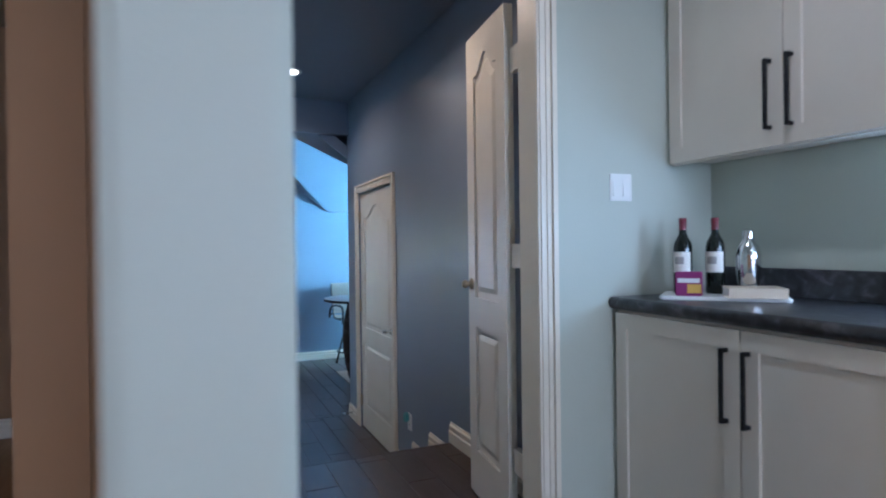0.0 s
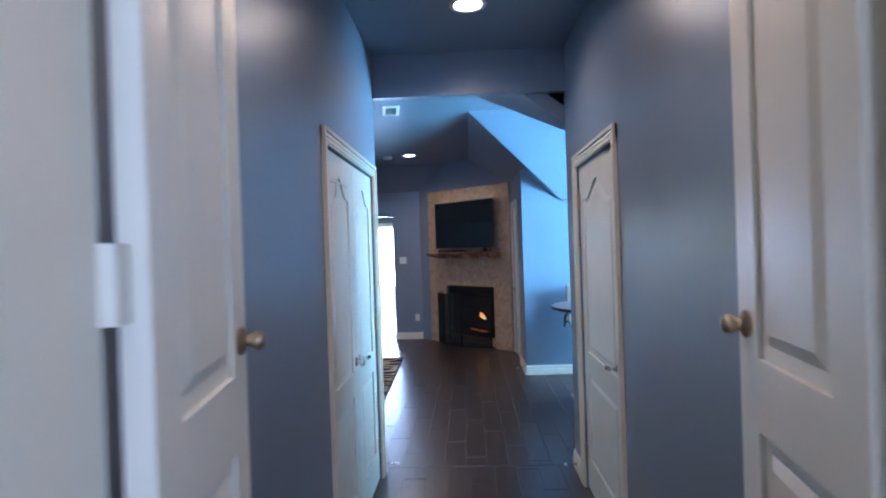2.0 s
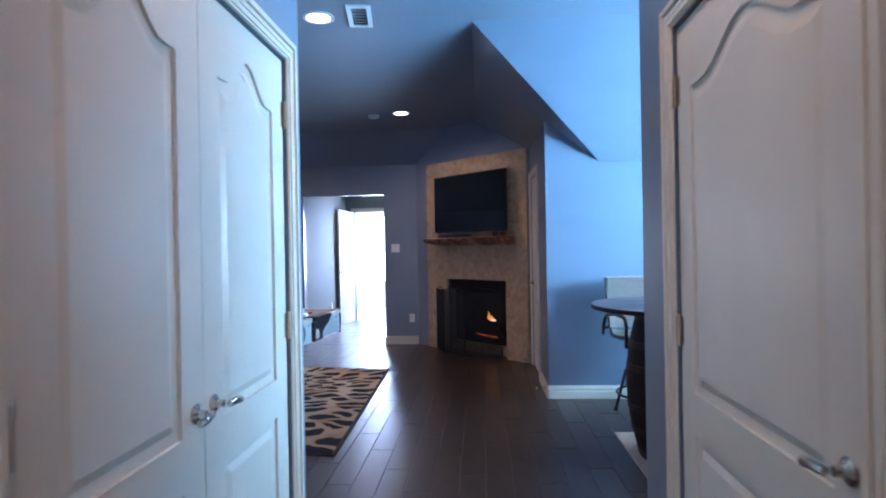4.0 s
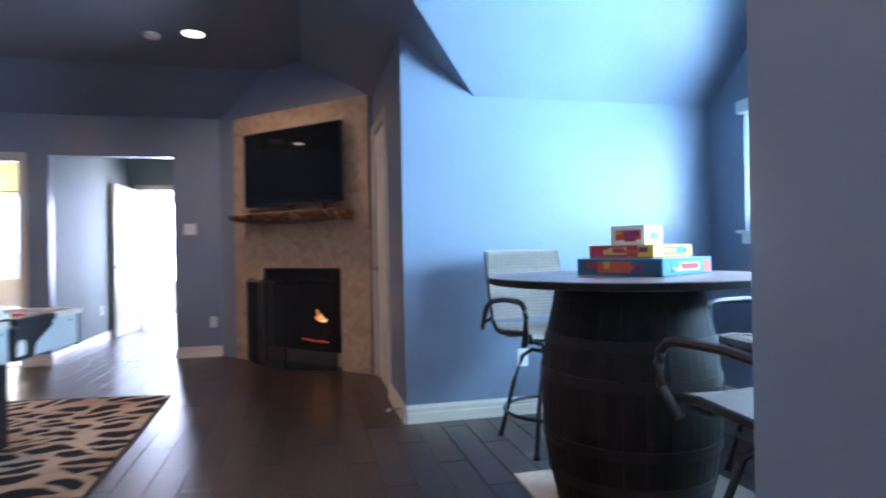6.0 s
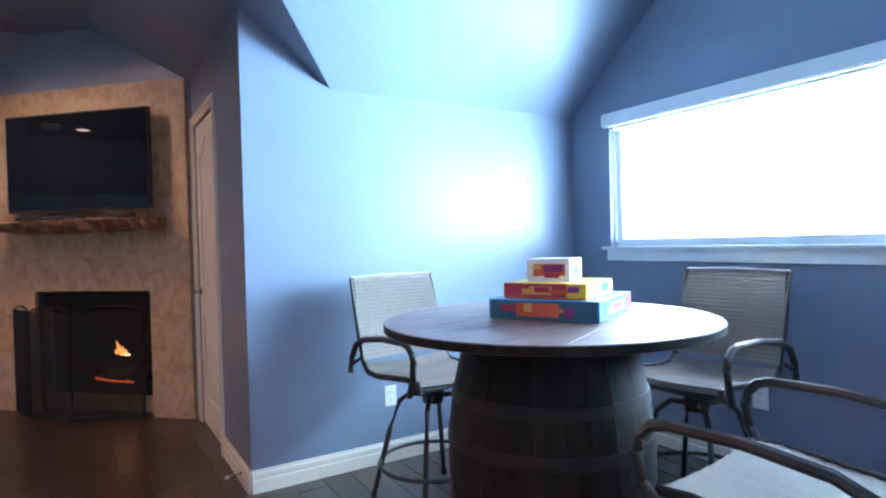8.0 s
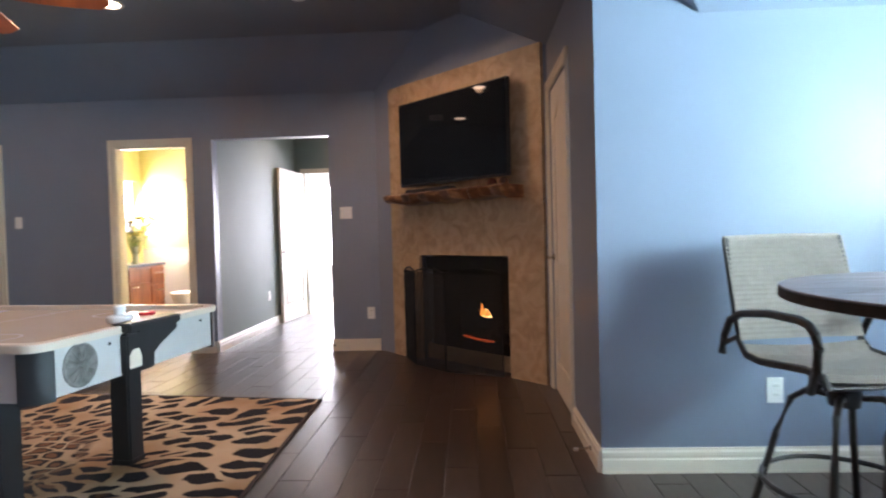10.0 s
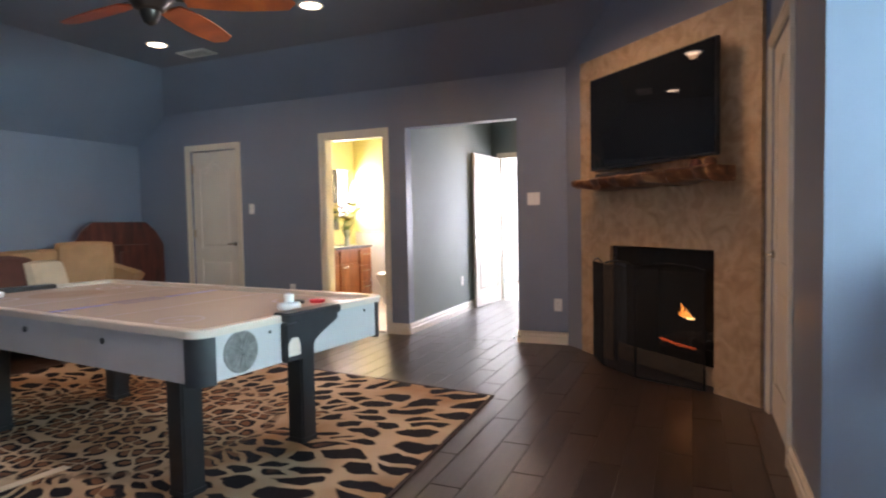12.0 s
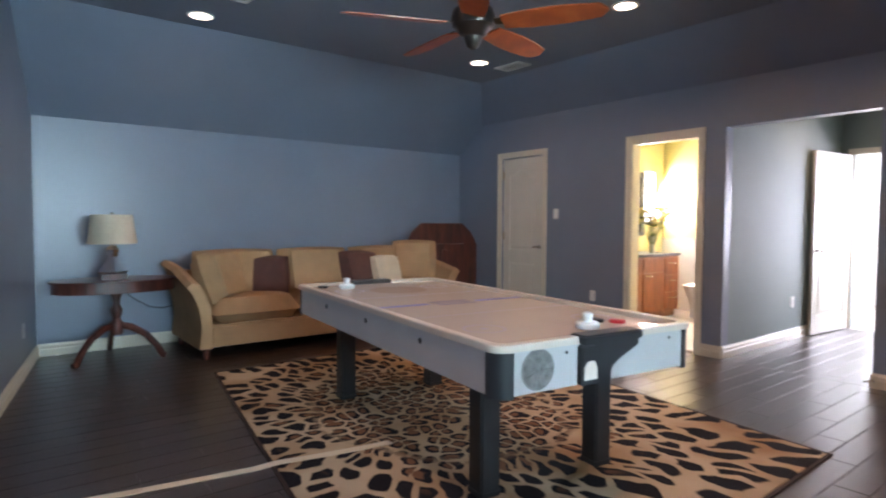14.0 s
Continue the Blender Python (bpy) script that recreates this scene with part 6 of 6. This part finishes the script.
for k in range(46):
    a, r, hh = random.uniform(0, 6.28), random.uniform(0.03, 0.27), random.uniform(0.36, 0.60)
    tip = Vector((r * math.cos(a), r * math.sin(a), hh))
    tube(stem, [(0, 0, 0.03), (tip.x * 0.3, tip.y * 0.3, 0.22), tip], 0.0025, 4)
    for q in range(6):
        b = a + q * 1.047
        d = Vector((math.cos(b), math.sin(b), 0.35 * random.uniform(-1, 1))) * 0.09
        s = Vector((-math.sin(b), math.cos(b), 0)) * 0.040
        pet.faces.new([pet.verts.new(p) for p in (tip, tip + d * 0.6 + s, tip + d, tip + d * 0.6 - s)])
    if k % 2:
        d = Vector((math.cos(a + 0.6), math.sin(a + 0.6), 0.3)) * 0.09
        m = tip * 0.7
        s = Vector((-math.sin(a), math.cos(a), 0)) * 0.015
        leaf.faces.new([leaf.verts.new(p) for p in (m, m + d * 0.5 + s, m + d, m + d * 0.5 - s)])
part("stems", stem, mat("green_stem", (0.08, 0.16, 0.03), 0.6), vase)
part("leaves", leaf, mat("green_leaf", (0.10, 0.20, 0.04), 0.6), vase)
part("petals", pet, mat("yellow_petal", (0.82, 0.72, 0.16), 0.6, var=0.15, scale=20), vase)
cur = thing("window_curtain", "sheer white curtain tied back at the bathroom window", "curtain")
M_SHEER = mat("sheer_white_cloth", (0.72, 0.78, 0.80), 0.9, var=0.08, scale=30)
cloth = bmesh.new()
folds_c = []
for j in range(19):
    z = 1.93 - 1.36 * j / 18
    half = 0.055 + 0.075 * min(abs(z - 1.12) / 0.45, 1.0)
    folds_c.append([cloth.verts.new((-2.90 + half * (2 * i / 16 - 1), 13.695 + 0.018 * math.sin(i * 1.9 + 0.2 * j), z)) for i in range(17)])
for a, b in zip(folds_c, folds_c[1:]):
    for i in range(16):
        cloth.faces.new((a[i], a[i + 1], b[i + 1], b[i]))
bmesh.ops.solidify(cloth, geom=cloth.faces[:], thickness=0.003)
part("cloth", cloth, M_SHEER, cur, "", True)
part("tie_band", lathe(bmesh.new(), [(0.060, 1.10), (0.062, 1.12), (0.060, 1.14)], 18, Matrix.Translation((-2.90, 13.69, 0)) @ Matrix.Diagonal((1, 0.5, 1, 1))), M_SHEER, cur)
part("curtain_rod", tube(bmesh.new(), [(-3.08, 13.70, 1.965), (-2.42, 13.70, 1.965)], 0.009, 8), M_BLACK, cur)
toi = thing("toilet", "white toilet against the bathroom wall", "toilet", pose(-2.90, 13.30, 0))
part("bowl", lathe(bmesh.new(), [(0.12, 0.003), (0.11, 0.10), (0.13, 0.22), (0.19, 0.36), (0.20, 0.40)], 24), M_WHITE, toi, "", True)
part("seat", lathe(bmesh.new(), [(0.205, 0.401), (0.21, 0.42), (0.15, 0.44)], 24), M_WHITE, toi, "", True)
part("tank", soften(boxes((-0.2, 0.2, 0.20, 0.40, 0.40, 0.80)), 0.02), M_WHITE, toi, "", True)

# ---- floor planks, the nearest as pieces ----
PW, PL, GAP = 0.152, 0.915, 0.004


def plank_mesh(w, l):
    bm = bmesh.new()
    t, c = 0.006, 0.0014
    add = [(-w / 2, -l / 2), (w / 2, -l / 2), (w / 2, l / 2), (-w / 2, l / 2)]
    ins = [(x - math.copysign(c, x), y - math.copysign(c, y)) for x, y in add]
    r0 = [bm.verts.new((x, y, -t)) for x, y in add]
    r1 = [bm.verts.new((x, y, -c * 0.6)) for x, y in add]
    r2 = [bm.verts.new((x, y, 0)) for x, y in ins]
    for a, b in ((r0, r1), (r1, r2)):
        for i in range(4):
            bm.faces.new((a[i], a[(i + 1) % 4], b[(i + 1) % 4], b[i]))
    bm.faces.new(r2)
    return bm


whole = bpy.data.meshes.new("plank")
pbm = plank_mesh(PW - GAP, PL - GAP)
pbm.to_mesh(whole)
pbm.free()
whole.materials.append(M_PLANK)
floor_ob = bpy.data.objects["floor"]
rest = bmesh.new()
placed = 0


def lay(x0, x1, y0, y1, z, near=None):
    """Rows of planks along y with a running offset, cut at the borders."""
    global placed
    nx = int(math.ceil((x1 - x0) / PW))
    for i in range(nx):
        xa, xb = x0 + i * PW, min(x0 + (i + 1) * PW, x1)
        y = y0 - PL * ((i * 0.37) % 1.0)
        while y < y1:
            ya, yb = max(y, y0), min(y + PL, y1)
            y += PL
            if yb - ya < 0.03 or xb - xa < 0.02:
                continue
            full = yb - ya > PL - 1e-4 and xb - xa > PW - 1e-4
            cx, cy = (xa + xb) / 2, (ya + yb) / 2
            if near and full and placed < 300 and near[0] < cx < near[1] and near[2] < cy < near[3]:
                ob = new("plank", whole)
                ob.location = (cx, cy, z)
                ob.parent = floor_ob
                placed += 1
            else:
                pm = plank_mesh(xb - xa - GAP, yb - ya - GAP)
                pm.transform(Matrix.Translation((cx, cy, z)))
                tmp = bpy.data.meshes.new("tmp")
                pm.to_mesh(tmp)
                pm.free()
                rest.from_mesh(tmp)
                bpy.data.meshes.remove(tmp)


lay(HL + 0.001, HR, 3.745, HEAD + 0.13, 0.002, (0, 2, 3, 6))
lay(W_X, E_X, HEAD + 0.13, N_Y, 0.002, (-1.3, 1.6, 5.5, 11.3))
lay(-1.59, -0.44, N_Y, 14.0, 0.002)
lay(HL, HR, 1.95, 3.08, UF + 0.002)
lay(0.27, 2.1, -1.0, 1.95, UF + 0.002)
struct("floor_warm_room", boxes((-1.6, 0.134, -5.2, 4.3, UF - 0.003, UF + 0.002), (0.134, 2.1, -5.2, -1.0, UF - 0.003, UF + 0.002)), mat("honey_oak_floor", (0.42, 0.24, 0.11), 0.4, var=0.2, scale=4, stretch=(8, 1, 1)), "honey oak floor of the next room", "floor")
tagged(part("planks_far", rest, M_PLANK, floor_ob), "dark wood-look tile planks", "", "", "stuff")
struct("floor_far_rooms", boxes((-3.72, -1.72, N_Y + 0.12, 13.74, -0.003, 0.002), (-2.6, 1.6, 14.0, 16.4, -0.003, 0.002)), mat("pale_tile_floor", (0.55, 0.47, 0.38), 0.4, var=0.12, scale=3), "pale tile floor", "floor")
